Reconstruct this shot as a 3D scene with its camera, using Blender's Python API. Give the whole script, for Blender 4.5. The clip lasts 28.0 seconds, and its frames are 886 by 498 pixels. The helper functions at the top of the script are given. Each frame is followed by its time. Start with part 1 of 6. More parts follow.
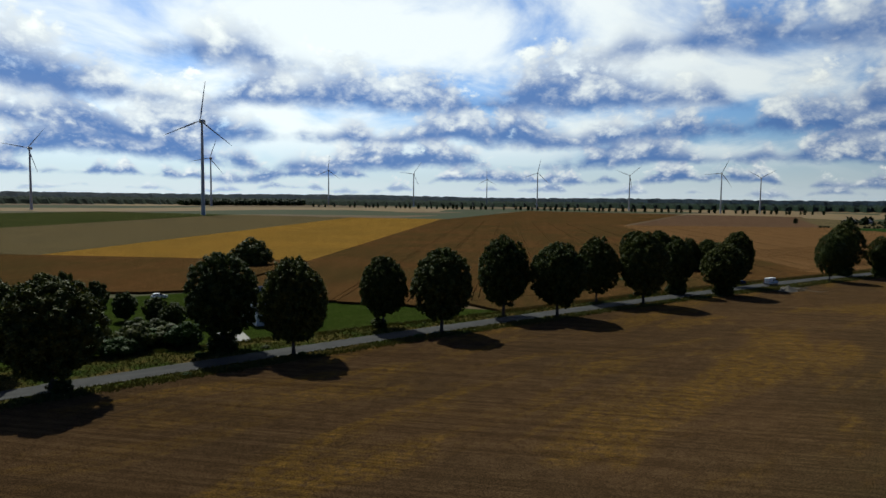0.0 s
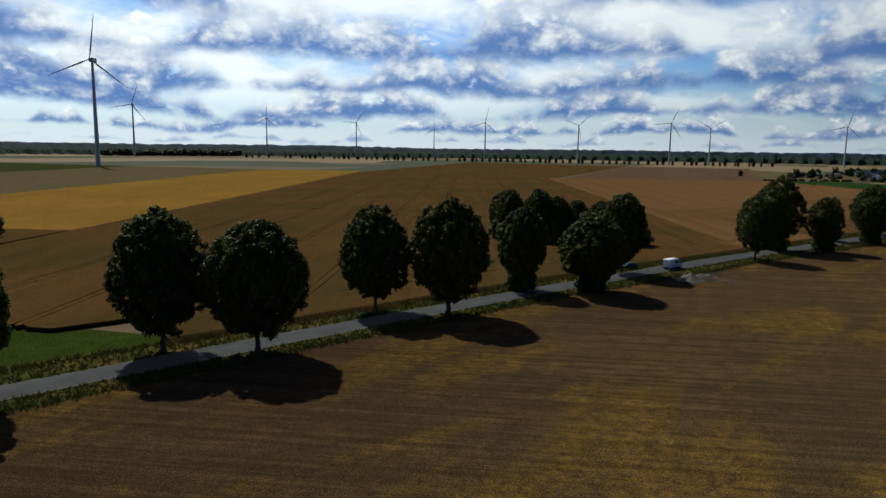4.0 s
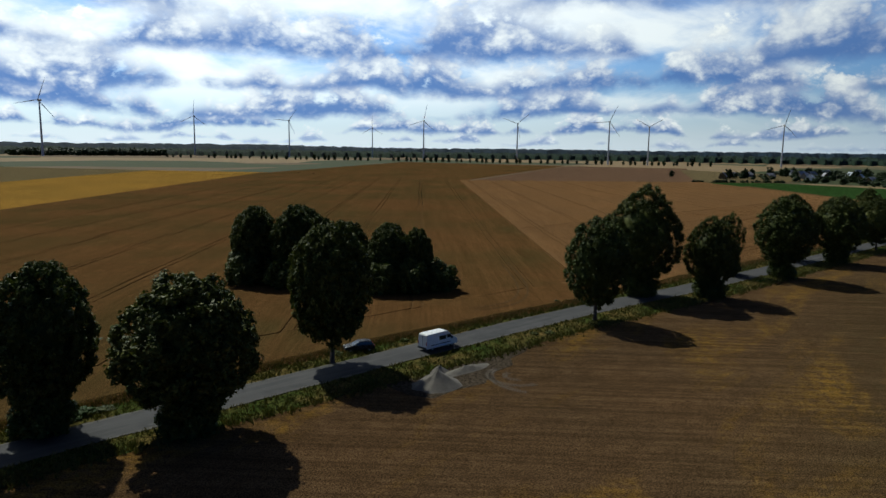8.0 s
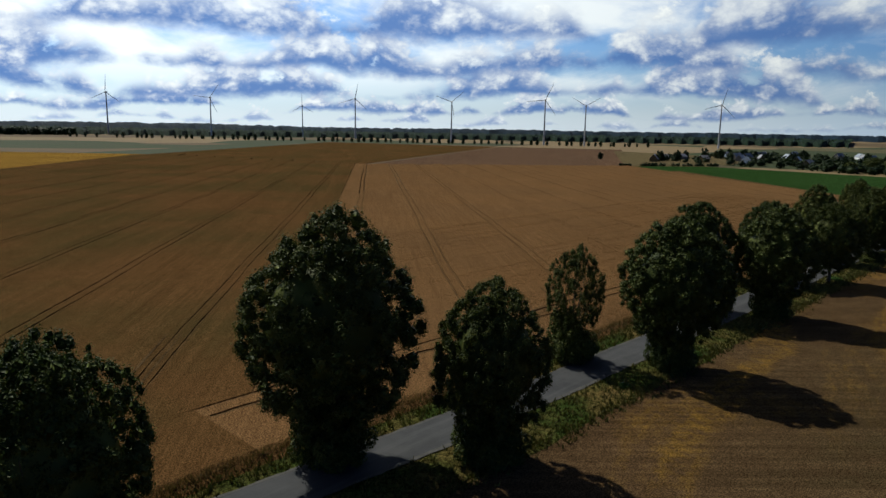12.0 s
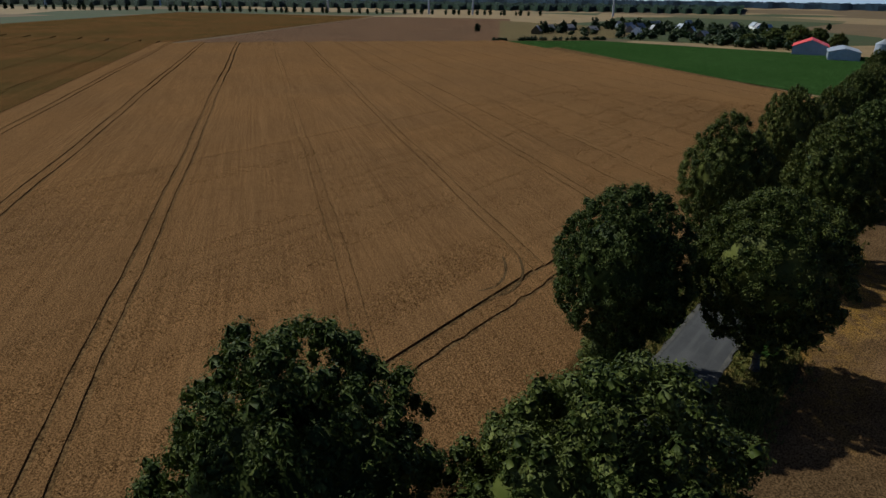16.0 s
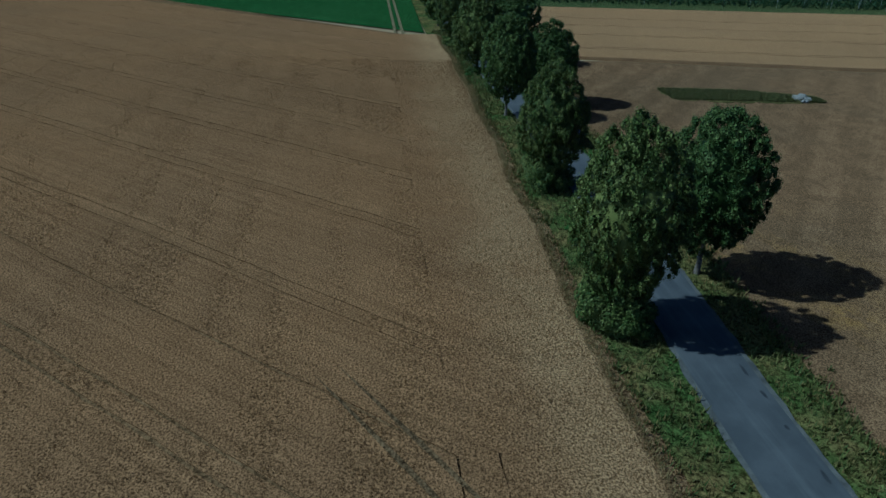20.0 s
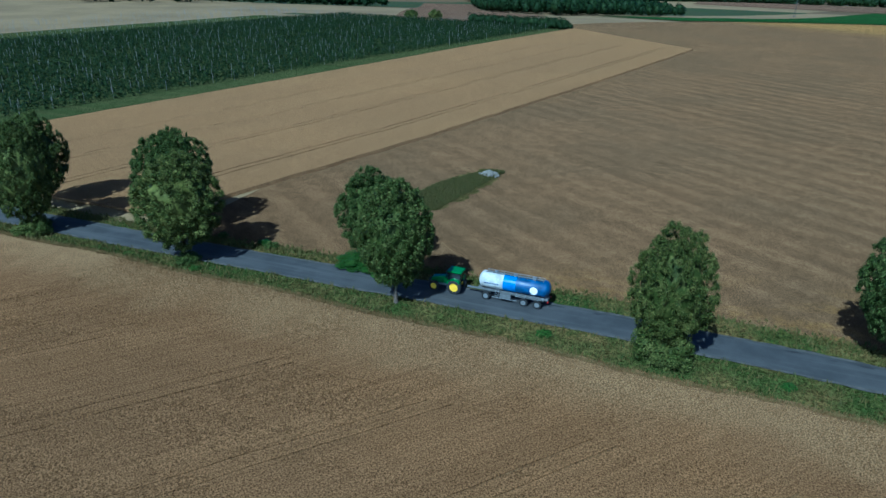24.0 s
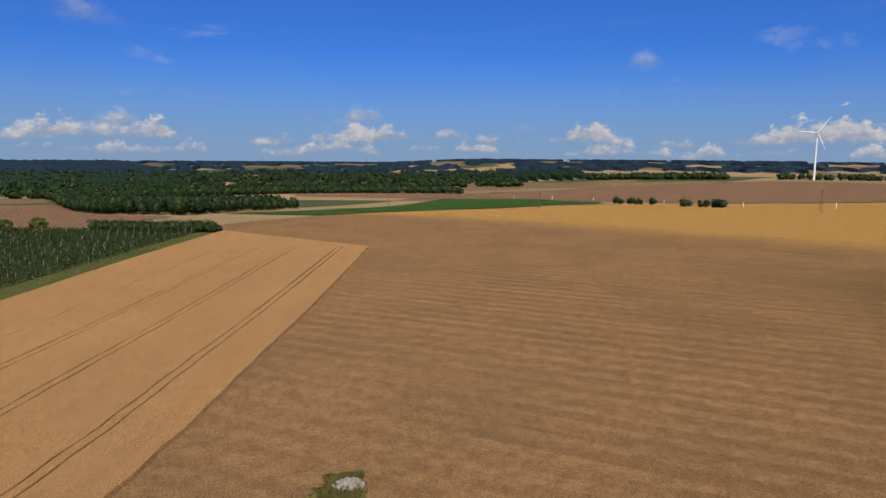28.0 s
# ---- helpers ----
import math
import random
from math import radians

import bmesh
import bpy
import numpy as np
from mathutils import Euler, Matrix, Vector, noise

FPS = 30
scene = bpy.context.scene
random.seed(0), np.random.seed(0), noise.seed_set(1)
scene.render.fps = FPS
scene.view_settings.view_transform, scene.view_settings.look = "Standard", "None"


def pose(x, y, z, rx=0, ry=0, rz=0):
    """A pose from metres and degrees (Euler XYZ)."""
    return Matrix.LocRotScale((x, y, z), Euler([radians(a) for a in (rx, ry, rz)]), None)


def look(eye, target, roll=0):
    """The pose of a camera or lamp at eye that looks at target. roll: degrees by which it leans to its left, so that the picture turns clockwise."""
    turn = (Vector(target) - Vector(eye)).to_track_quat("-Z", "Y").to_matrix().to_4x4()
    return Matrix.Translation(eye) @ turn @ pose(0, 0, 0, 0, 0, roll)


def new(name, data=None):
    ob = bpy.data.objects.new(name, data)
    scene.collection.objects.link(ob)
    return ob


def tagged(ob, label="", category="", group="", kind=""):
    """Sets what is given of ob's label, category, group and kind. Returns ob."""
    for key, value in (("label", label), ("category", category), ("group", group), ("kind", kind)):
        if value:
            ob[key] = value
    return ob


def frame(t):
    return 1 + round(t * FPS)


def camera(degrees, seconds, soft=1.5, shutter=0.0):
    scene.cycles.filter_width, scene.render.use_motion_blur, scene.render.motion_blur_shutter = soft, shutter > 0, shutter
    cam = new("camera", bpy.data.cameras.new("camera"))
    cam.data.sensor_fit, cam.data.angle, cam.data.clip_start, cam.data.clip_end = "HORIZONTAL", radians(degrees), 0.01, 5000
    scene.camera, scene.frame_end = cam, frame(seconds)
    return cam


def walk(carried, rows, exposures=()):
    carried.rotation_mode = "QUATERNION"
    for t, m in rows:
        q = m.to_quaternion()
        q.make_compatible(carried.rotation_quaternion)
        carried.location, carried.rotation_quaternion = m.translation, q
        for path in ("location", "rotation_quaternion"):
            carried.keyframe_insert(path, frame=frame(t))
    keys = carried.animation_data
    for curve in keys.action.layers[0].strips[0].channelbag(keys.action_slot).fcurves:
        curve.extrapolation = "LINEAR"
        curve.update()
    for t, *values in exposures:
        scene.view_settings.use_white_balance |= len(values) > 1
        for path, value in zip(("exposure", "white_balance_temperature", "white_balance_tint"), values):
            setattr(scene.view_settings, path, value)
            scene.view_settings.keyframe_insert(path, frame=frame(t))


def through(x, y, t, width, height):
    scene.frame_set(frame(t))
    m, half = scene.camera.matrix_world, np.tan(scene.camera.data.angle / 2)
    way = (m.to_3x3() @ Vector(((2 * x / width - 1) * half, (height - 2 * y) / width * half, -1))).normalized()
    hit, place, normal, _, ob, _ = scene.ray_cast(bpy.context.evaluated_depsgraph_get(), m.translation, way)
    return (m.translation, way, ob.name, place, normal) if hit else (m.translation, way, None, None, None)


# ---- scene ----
import itertools

# ---------- camera ----------
cam = camera(66.46, 28.0)
PATH = [
    (0.0, -248.15, -128.63, 29.54, 85.69, -0.65, -35.00),
    (0.5, -237.77, -122.95, 29.37, 84.91, -0.59, -35.46),
    (1.0, -227.42, -117.68, 29.20, 83.97, -0.61, -36.02),
    (1.5, -217.04, -113.22, 29.01, 82.86, -0.66, -36.50),
    (2.0, -206.28, -108.88, 28.81, 82.01, -0.69, -36.98),
    (2.5, -195.55, -104.68, 28.60, 81.69, -0.71, -37.44),
    (4.5, -154.29, -92.49, 28.91, 81.68, -0.82, -38.68),
    (5.0, -143.71, -89.52, 28.97, 81.69, -0.84, -39.11),
    (5.5, -133.11, -86.83, 28.99, 81.67, -0.86, -39.58),
    (6.0, -122.37, -84.19, 28.89, 81.64, -0.85, -40.03),
    (6.5, -111.66, -81.53, 28.74, 81.65, -0.86, -40.49),
    (7.0, -101.02, -78.76, 28.74, 81.64, -0.91, -40.95),
    (7.5, -90.34, -75.29, 28.79, 81.66, -0.82, -41.52),
    (8.0, -79.59, -71.46, 28.78, 81.64, -0.80, -42.14),
    (8.5, -69.26, -67.61, 28.66, 81.65, -0.86, -42.76),
    (9.0, -59.03, -64.11, 28.71, 81.61, -0.84, -43.42),
    (9.5, -48.74, -60.26, 28.72, 81.59, -0.86, -44.12),
    (10.0, -38.50, -56.94, 28.79, 81.64, -0.94, -44.82),
    (10.5, -27.67, -53.56, 28.84, 81.64, -0.95, -45.28),
    (11.0, -16.65, -50.32, 28.91, 81.64, -0.89, -45.66),
    (11.5, -5.91, -47.27, 28.84, 81.50, -0.92, -46.01),
    (12.0, 6.55, -43.86, 28.84, 80.04, -0.97, -46.39),
    (12.5, 19.45, -40.48, 28.81, 78.39, -1.01, -46.80),
    (14.5, 62.23, -28.83, 28.09, 73.28, -1.14, -48.48),
    (15.0, 74.49, -25.35, 28.42, 71.91, -1.21, -49.07),
    (15.5, 87.15, -21.11, 29.00, 70.82, -1.06, -51.27),
    (16.0, 99.58, -16.05, 29.35, 69.69, -0.80, -54.65),
    (16.5, 111.92, -10.24, 29.32, 68.56, -0.57, -58.82),
    (17.0, 118.04, -7.23, 29.23, 67.97, -0.66, -60.95),
    (17.5, 124.82, -3.41, 29.31, 67.31, -0.81, -63.90),
    (18.0, 135.01, 3.14, 29.59, 66.30, -0.79, -69.72),
    (18.5, 145.53, 9.19, 29.84, 65.28, -0.59, -76.89),
    (19.0, 156.45, 13.92, 30.25, 64.36, -0.54, -84.98),
    (19.5, 166.48, 18.13, 30.69, 63.53, -0.55, -93.25),
    (20.0, 170.21, 20.49, 30.89, 62.97, -0.73, -96.80),
    (20.5, 176.01, 25.95, 31.22, 62.12, -0.77, -103.63),
    (22.5, 205.01, 46.51, 34.39, 59.86, -0.25, -132.29),
    (23.0, 214.46, 54.66, 35.90, 59.99, -0.52, -138.70),
    (23.5, 228.59, 60.97, 37.50, 63.01, -0.68, -148.40),
    (24.0, 244.89, 63.82, 38.85, 66.90, -0.57, -158.53),
    (24.5, 260.97, 60.45, 39.95, 71.53, -0.37, -171.05),
    (25.0, 274.17, 53.74, 40.87, 75.60, -0.36, -179.33),
    (25.5, 281.02, 46.42, 41.49, 78.27, -0.39, -184.13),
    (26.0, 283.49, 41.09, 41.69, 79.55, -0.40, -186.39),
    (26.5, 285.03, 36.85, 41.69, 80.56, -0.44, -188.11),
    (27.0, 286.45, 32.66, 41.63, 81.56, -0.41, -189.86),
    (27.5, 287.55, 28.27, 41.61, 82.33, -0.39, -191.39),
    (28.0, 288.52, 23.94, 41.65, 82.49, -0.43, -192.09),
]
walk(cam, [(t, pose(*p)) for t, *p in PATH],
     exposures=[(0.0, -0.5, 6300, 0), (2.0, -0.58, 6300, 0), (5.0, -0.4, 6200, 0), (8.0, -0.35, 6200, 0), (11.0, -0.32, 6200, 1), (12.5, -0.33, 6300, 3),
                (15.0, -0.35, 6300, 5), (16.0, -0.28, 6000, 2), (17.0, -0.3, 5300, -6), (18.0, -0.32, 4700, -12), (19.0, -0.3, 4200, -15), (20.0, -0.2, 4150, -15), (23.0, 0.2, 4100, -13), (24.0, 0.33, 4100, -13), (24.5, 0.42, 4300, -12),
                (25.0, 0.57, 6100, 8), (25.5, 0.62, 6550, 13), (28.0, 0.60, 6650, 14)])

# ---------- daylight ----------
SUN = Vector((0.12, 1.0, 1.03)).normalized()
sun = new("sun", bpy.data.lights.new("sun", "SUN"))
sun.data.energy, sun.data.angle, sun.data.color = 5.0, radians(0.55), (1.0, 0.93, 0.82)
sun.matrix_world = look(SUN * 300, (0, 0, 0))

world = bpy.data.worlds.new("sky")
scene.world = world
world.use_nodes = True


class Nodes:
    """Short names for building node trees."""

    def __init__(self, tree):
        self.tree = tree
        tree.nodes.clear()

    def add(self, kind, **values):
        n = self.tree.nodes.new(kind)
        for k, v in values.items():
            if k == "op":
                n.operation = v
            elif k == "blend":
                n.data_type, n.blend_type = "RGBA", v
            elif k == "dims":
                n.noise_dimensions = v
        return n

    def wire(self, value, socket):
        if isinstance(value, bpy.types.NodeSocket):
            self.tree.links.new(value, socket)
        elif isinstance(value, (tuple, list)):
            socket.default_value = tuple(value) + ((1.0,) if len(value) == 3 and len(socket.default_value) == 4 else ())
        elif value is not None:
            socket.default_value = value

    def math(self, op, a, b=None, c=None, clamp=False):
        n = self.add("ShaderNodeMath", op=op)
        n.use_clamp = clamp
        for i, v in enumerate((a, b, c)):
            self.wire(v, n.inputs[i])
        return n.outputs[0]

    def vec(self, op, a, b=None):
        n = self.add("ShaderNodeVectorMath", op=op)
        self.wire(a, n.inputs[0])
        if b is not None:
            self.wire(b, n.inputs[1])
        return n.outputs["Value"] if op in ("DOT_PRODUCT", "LENGTH") else n.outputs[0]

    def mix(self, f, a, b, blend="MIX"):
        n = self.add("ShaderNodeMix", blend=blend)
        self.wire(f, n.inputs[0])
        self.wire(a, n.inputs[6])
        self.wire(b, n.inputs[7])
        return n.outputs[2]

    def noise(self, vector, scale, detail=4.0, rough=0.55, distort=0.0, colour=False):
        n = self.add("ShaderNodeTexNoise")
        self.wire(vector, n.inputs["Vector"])
        n.inputs["Scale"].default_value, n.inputs["Detail"].default_value = scale, detail
        n.inputs["Roughness"].default_value, n.inputs["Distortion"].default_value = rough, distort
        return n.outputs["Color" if colour else "Fac"]

    def step(self, value, lo, hi, a=0.0, b=1.0, smooth=True):
        n = self.add("ShaderNodeMapRange")
        n.interpolation_type = "SMOOTHSTEP" if smooth else "LINEAR"
        for v, s in zip((value, lo, hi, a, b), n.inputs):
            self.wire(v, s)
        return n.outputs[0]


def build_sky():
    k = Nodes(world.node_tree)
    d = k.add("ShaderNodeTexCoord").outputs["Generated"]
    parts = k.add("ShaderNodeSeparateXYZ")
    k.wire(d, parts.inputs[0])
    x, y, z = parts.outputs
    sky = k.add("ShaderNodeTexSky")
    sky.sky_type, sky.sun_disc = "NISHITA", False
    sky.sun_elevation, sky.sun_rotation = radians(45.7), radians(6.8)
    sky.air_density, sky.dust_density, sky.ozone_density = 1.0, 0.6, 2.0
    toward = k.vec("DOT_PRODUCT", d, tuple(SUN))
    near = k.step(toward, -0.12, 0.42)
    tinge = k.mix(near, (0.25, 0.72, 1.80), (0.62, 0.80, 1.15))
    blue = k.vec("SCALE", k.vec("MULTIPLY", sky.outputs[0], tinge))
    deep = k.math("MULTIPLY", k.step(toward, -0.1, 0.70, 0.037, 0.13, False), k.step(z, 0.22, 0.7, 1.0, 0.16))
    k.wire(deep, blue.node.inputs["Scale"])
    haze = k.vec("SCALE", k.mix(near, (0.52, 0.78, 1.15), (0.80, 0.86, 0.95)))
    k.wire(k.step(toward, -0.2, 0.8, 0.30, 1.45, False), haze.node.inputs["Scale"])
    mixed = k.mix(k.step(z, -0.01, k.step(near, 0, 1, 0.16, 0.11), 0.74, 0.0), blue, haze)
    glow = k.step(toward, -0.15, 0.74, 0.42, 1.54, False)
    bright = k.vec("SCALE", (1.0, 0.985, 0.965))
    k.wire(glow, bright.node.inputs["Scale"])
    dark = k.vec("SCALE", k.mix(near, (0.44, 0.52, 0.68), (0.100, 0.195, 0.46)))
    k.wire(glow, dark.node.inputs["Scale"])
    # thin high veil, dense towards the sun
    high = k.math("ADD", k.math("MAXIMUM", z, 0.0), 0.25)
    plane = k.add("ShaderNodeCombineXYZ")
    k.wire(k.math("DIVIDE", x, high), plane.inputs[0])
    k.wire(k.math("DIVIDE", y, high), plane.inputs[1])
    veil = k.noise(plane.outputs[0], 1.7, 7, 0.56, 0.4)
    thick = k.step(veil, k.step(toward, -0.1, 0.72, 0.60, 0.30, False), k.step(toward, -0.1, 0.72, 0.84, 0.56, False), 0.0, 0.85)
    mixed = k.mix(k.math("MULTIPLY", thick, k.math("MULTIPLY", k.step(z, 0.02, 0.10), k.step(z, 0.26, 0.50, 1.0, 0.06))), mixed, bright)
    # heaps of cumulus in rows, one behind the other, each with a flat base
    flat = k.math("SQRT", k.math("MAXIMUM", k.math("SUBTRACT", 1.0, k.math("MULTIPLY", z, z)), 0.02))
    cx, cy = k.math("DIVIDE", x, flat), k.math("DIVIDE", y, flat)

    def row(under, base, size, tall, seed, shut, shut_away, soft):
        at = k.add("ShaderNodeCombineXYZ")
        k.wire(k.math("ADD", k.math("DIVIDE", cx, size), seed), at.inputs[0])
        k.wire(k.math("ADD", k.math("DIVIDE", cy, size), seed * 1.7), at.inputs[1])
        along = at.outputs[0]
        uneven = k.math("MULTIPLY", k.math("SUBTRACT", k.noise(along, 0.4, 1, 0.5), 0.5), 0.55)
        h = k.math("SUBTRACT", k.math("DIVIDE", k.math("SUBTRACT", z, base), size), uneven)
        lift = k.add("ShaderNodeCombineXYZ")
        k.wire(k.math("MULTIPLY", h, 1.5), lift.inputs[2])
        there = k.vec("ADD", along, lift.outputs[0])
        lot = k.noise(along, 0.85, 2, 0.5)
        gate = k.math("ADD", k.step(near, 0.0, 1.0, shut_away, shut, False), k.step(z, 0.26, 0.70, 0.0, 0.3))
        crest = k.math("MULTIPLY", k.step(k.math("SUBTRACT", lot, gate), 0.0, 0.26, 0.0, 1.0, False), tall)
        v = k.add("ShaderNodeTexVoronoi")
        k.wire(k.vec("ADD", there, k.vec("SCALE", k.noise(there, 3.0, 4, 0.6, colour=True))), v.inputs["Vector"])
        v.inputs["Scale"].default_value = 3.4
        puff = k.step(v.outputs["Distance"], 0.0, 0.75, 0.5, -0.5, False)
        curl = k.math("SUBTRACT", k.noise(there, 2.6, 9, 0.60), 0.5)
        swell = k.math("ADD", k.math("MULTIPLY", puff, 0.42), k.math("MULTIPLY", curl, 1.5))
        top = k.math("MULTIPLY", crest, k.math("ADD", 0.80, swell))
        over = k.math("SUBTRACT", top, h)
        mask = k.math("MULTIPLY", k.step(over, 0.0, soft), k.step(k.math("ADD", h, k.math("MULTIPLY", curl, 0.22)), -0.07, 0.05))
        rel = k.math("DIVIDE", h, k.math("MAXIMUM", crest, 0.08))
        tone = k.step(k.math("ADD", rel, k.math("MULTIPLY", swell, 0.85)), k.step(near, 0, 1, -0.25, -0.06), k.step(near, 0, 1, 0.45, 0.46))
        tone = k.math("ADD", k.math("MULTIPLY", tone, 0.55), k.math("MULTIPLY", k.step(k.math("ADD", k.math("MULTIPLY", rel, 0.5), swell), 0.05, 0.75), 0.45))
        return k.mix(k.math("MULTIPLY", mask, 0.96), under, k.mix(tone, dark, bright))

    for base, size, tall, seed, shut, shut_away, soft in (
            (0.010, 0.050, 0.60, 3.1, 0.44, 0.40, 0.24), (0.026, 0.07, 0.75, 41.7, 0.38, 0.45, 0.22), (0.048, 0.125, 0.70, 9.4, 0.33, 0.565, 0.22), (0.084, 0.15, 0.75, 27.3, 0.33, 0.58, 0.22),
            (0.128, 0.19, 0.72, 16.9, 0.36, 0.575, 0.22), (0.19, 0.25, 0.60, 5.6, 0.39, 0.57, 0.22), (0.30, 0.34, 0.5, 12.5, 0.42, 0.62, 0.24), (0.48, 0.45, 0.4, 51.2, 0.44, 0.62, 0.24)):
        mixed = row(mixed, base, size, tall, seed, shut, shut_away, soft)
    mixed = k.mix(k.step(z, -0.005, 0.035, k.step(near, 0, 1, 0.35, 0.5), 0.0), mixed, haze)
    bg = k.add("ShaderNodeBackground")
    k.wire(mixed, bg.inputs[0])
    bg.inputs[1].default_value = 1.0
    k.wire(bg.outputs[0], k.add("ShaderNodeOutputWorld").inputs[0])


build_sky()


# ---------- materials ----------
def material(name, fill, rough=0.9, metal=0.0, spec=0.25, back=0.0):
    m = bpy.data.materials.new(name)
    m.use_nodes = True
    k = Nodes(m.node_tree)
    p = k.add("ShaderNodeBsdfPrincipled")
    p.inputs["Roughness"].default_value, p.inputs["Metallic"].default_value = rough, metal
    p.inputs["Specular IOR Level"].default_value = spec
    k.wire(p.outputs[0], k.add("ShaderNodeOutputMaterial").inputs[0])
    p.inputs["Diffuse Roughness"].default_value = back
    fill(k, p)
    return m


def bump(k, p, height, strength, distance):
    b = k.add("ShaderNodeBump")
    b.inputs["Strength"].default_value, b.inputs["Distance"].default_value = strength, distance
    k.wire(height, b.inputs["Height"])
    k.wire(b.outputs[0], p.inputs["Normal"])


def place(k, sx=1.0, sy=1.0, sz=1.0, turn=0.0):
    """World position, turned about z by so many degrees and then stretched."""
    m = k.add("ShaderNodeMapping")
    m.vector_type = "POINT"
    k.wire(k.add("ShaderNodeNewGeometry").outputs["Position"], m.inputs[0])
    m.inputs["Rotation"].default_value = (0, 0, radians(turn))
    s = k.add("ShaderNodeVectorMath", op="MULTIPLY")
    k.wire(m.outputs[0], s.inputs[0])
    s.inputs[1].default_value = (sx, sy, sz)
    return s.outputs[0]


def crop(name, a, b, c, grain=9.0, rows=0.0, turn=0.0, depth=0.12, big=0.018, straw=None, stripes=False, brow=None, soiled=0.6, thin=None):
    """Standing or cut crop: broad patches of a and b, streaks along the drill rows, grain of c."""
    def fill(k, p):
        here = place(k)
        col = k.mix(k.step(k.noise(here, big, 4, 0.6), 0.36, 0.64), a, b)
        streak = k.noise(place(k, 0.012, 0.22, 0.1, -turn), 1.0, 5, 0.65)
        col = k.mix(k.math("MULTIPLY", k.step(streak, 0.42, 0.7), 0.3 if straw else 0.5), col, c)
        if stripes:
            lane = k.noise(place(k, 0.003, 0.17, 0.05, -turn), 1.0, 2, 0.5)
            fine = k.noise(place(k, 0.006, 0.9, 0.05, -turn), 1.0, 2, 0.5)
            tone = k.math("ADD", k.step(lane, 0.36, 0.64, 0.0, 0.5), k.step(fine, 0.35, 0.65, 0.0, 0.5))
            banded = k.mix(1.0, col, k.mix(tone, (0.90, 0.895, 0.89), (1.08, 1.075, 1.07)), "MULTIPLY")
            if straw:
                rim = k.vec("DOT_PRODUCT", k.vec("SUBTRACT", here, (320.5, -31, 0)), (0.972, -0.235, 0.0))
                col = k.mix(k.step(k.math("ADD", rim, k.step(streak, 0.3, 0.7, -4, 4, False)), -30, -24, 1.0, 0.0), col, banded)
            else:
                drill = k.noise(place(k, 0.03, 1.9, 0.05, -turn), 1.0, 3, 0.6)
                banded = k.mix(1.0, banded, k.mix(k.step(drill, 0.34, 0.6), (0.70, 0.69, 0.68), (1.12, 1.12, 1.12)), "MULTIPLY")
                col = k.mix(0.5, col, banded)
        if straw:
            xyz = k.add("ShaderNodeSeparateXYZ")
            k.wire(here, xyz.inputs[0])
            drift = k.noise(place(k, 0.022, 0.075, 0.05, -12), 1.0, 6, 0.62, 0.6)
            ragged = k.noise(here, 0.8, 5, 0.7)
            dense = k.math("MULTIPLY", k.step(drift, 0.47, 0.63, 0.0, 0.75), k.step(ragged, 0.35, 0.6))
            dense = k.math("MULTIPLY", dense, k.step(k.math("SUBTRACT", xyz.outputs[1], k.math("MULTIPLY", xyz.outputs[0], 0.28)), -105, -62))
            # dark olive tone over the outer western stubble, stronger along the streaks
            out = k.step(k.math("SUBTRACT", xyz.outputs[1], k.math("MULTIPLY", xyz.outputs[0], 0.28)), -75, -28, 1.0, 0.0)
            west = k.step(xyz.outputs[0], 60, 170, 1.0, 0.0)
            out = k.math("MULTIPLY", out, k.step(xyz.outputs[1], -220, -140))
            olive = k.math("MULTIPLY", k.math("MULTIPLY", out, west), k.step(streak, 0.3, 0.6, 0.55, 1.0))
            col = k.mix(olive, col, (0.044, 0.039, 0.018))
            col = k.mix(dense, col, straw)
            swath = k.add("ShaderNodeTexWave")
            k.wire(place(k, 1, 1, 1, 37), swath.inputs[0])
            swath.bands_direction = "Y"
            swath.inputs["Scale"].default_value, swath.inputs["Distortion"].default_value = 0.047, 1.6
            swath.inputs["Detail Scale"].default_value = 0.25
            share = k.math("MULTIPLY", k.math("SUBTRACT", 1.0, west), k.step(k.noise(here, 0.012, 3, 0.5), 0.35, 0.6, 0.45, 1.0))
            col = k.mix(share, col, k.mix(1.0, col, k.mix(k.step(swath.outputs["Fac"], 0.25, 0.8), (0.91, 0.905, 0.895), (1.09, 1.085, 1.075)), "MULTIPLY"))
            drill = k.noise(place(k, 0.02, 1.1, 0.05, 46), 1.0, 3, 0.6)
            col = k.mix(west, col, k.mix(k.step(drill, 0.36, 0.62), (0.76, 0.76, 0.75), (1.18, 1.18, 1.17)), "MULTIPLY")
        if brow:
            off = k.math("MULTIPLY", k.vec("DOT_PRODUCT", k.vec("SUBTRACT", here, (104, -339, 0)), (-0.797, -0.604, 0.0)), 1.0)
            off = k.math("ADD", off, k.step(streak, 0.2, 0.8, -22, 22, False))
            beyond = k.add("ShaderNodeSeparateXYZ")
            k.wire(here, beyond.inputs[0])
            col = k.mix(k.math("MULTIPLY", k.step(off, -15, 60, 0.0, 0.9), k.step(beyond.outputs[1], -250, -190, 1.0, 0.0)), col, brow)
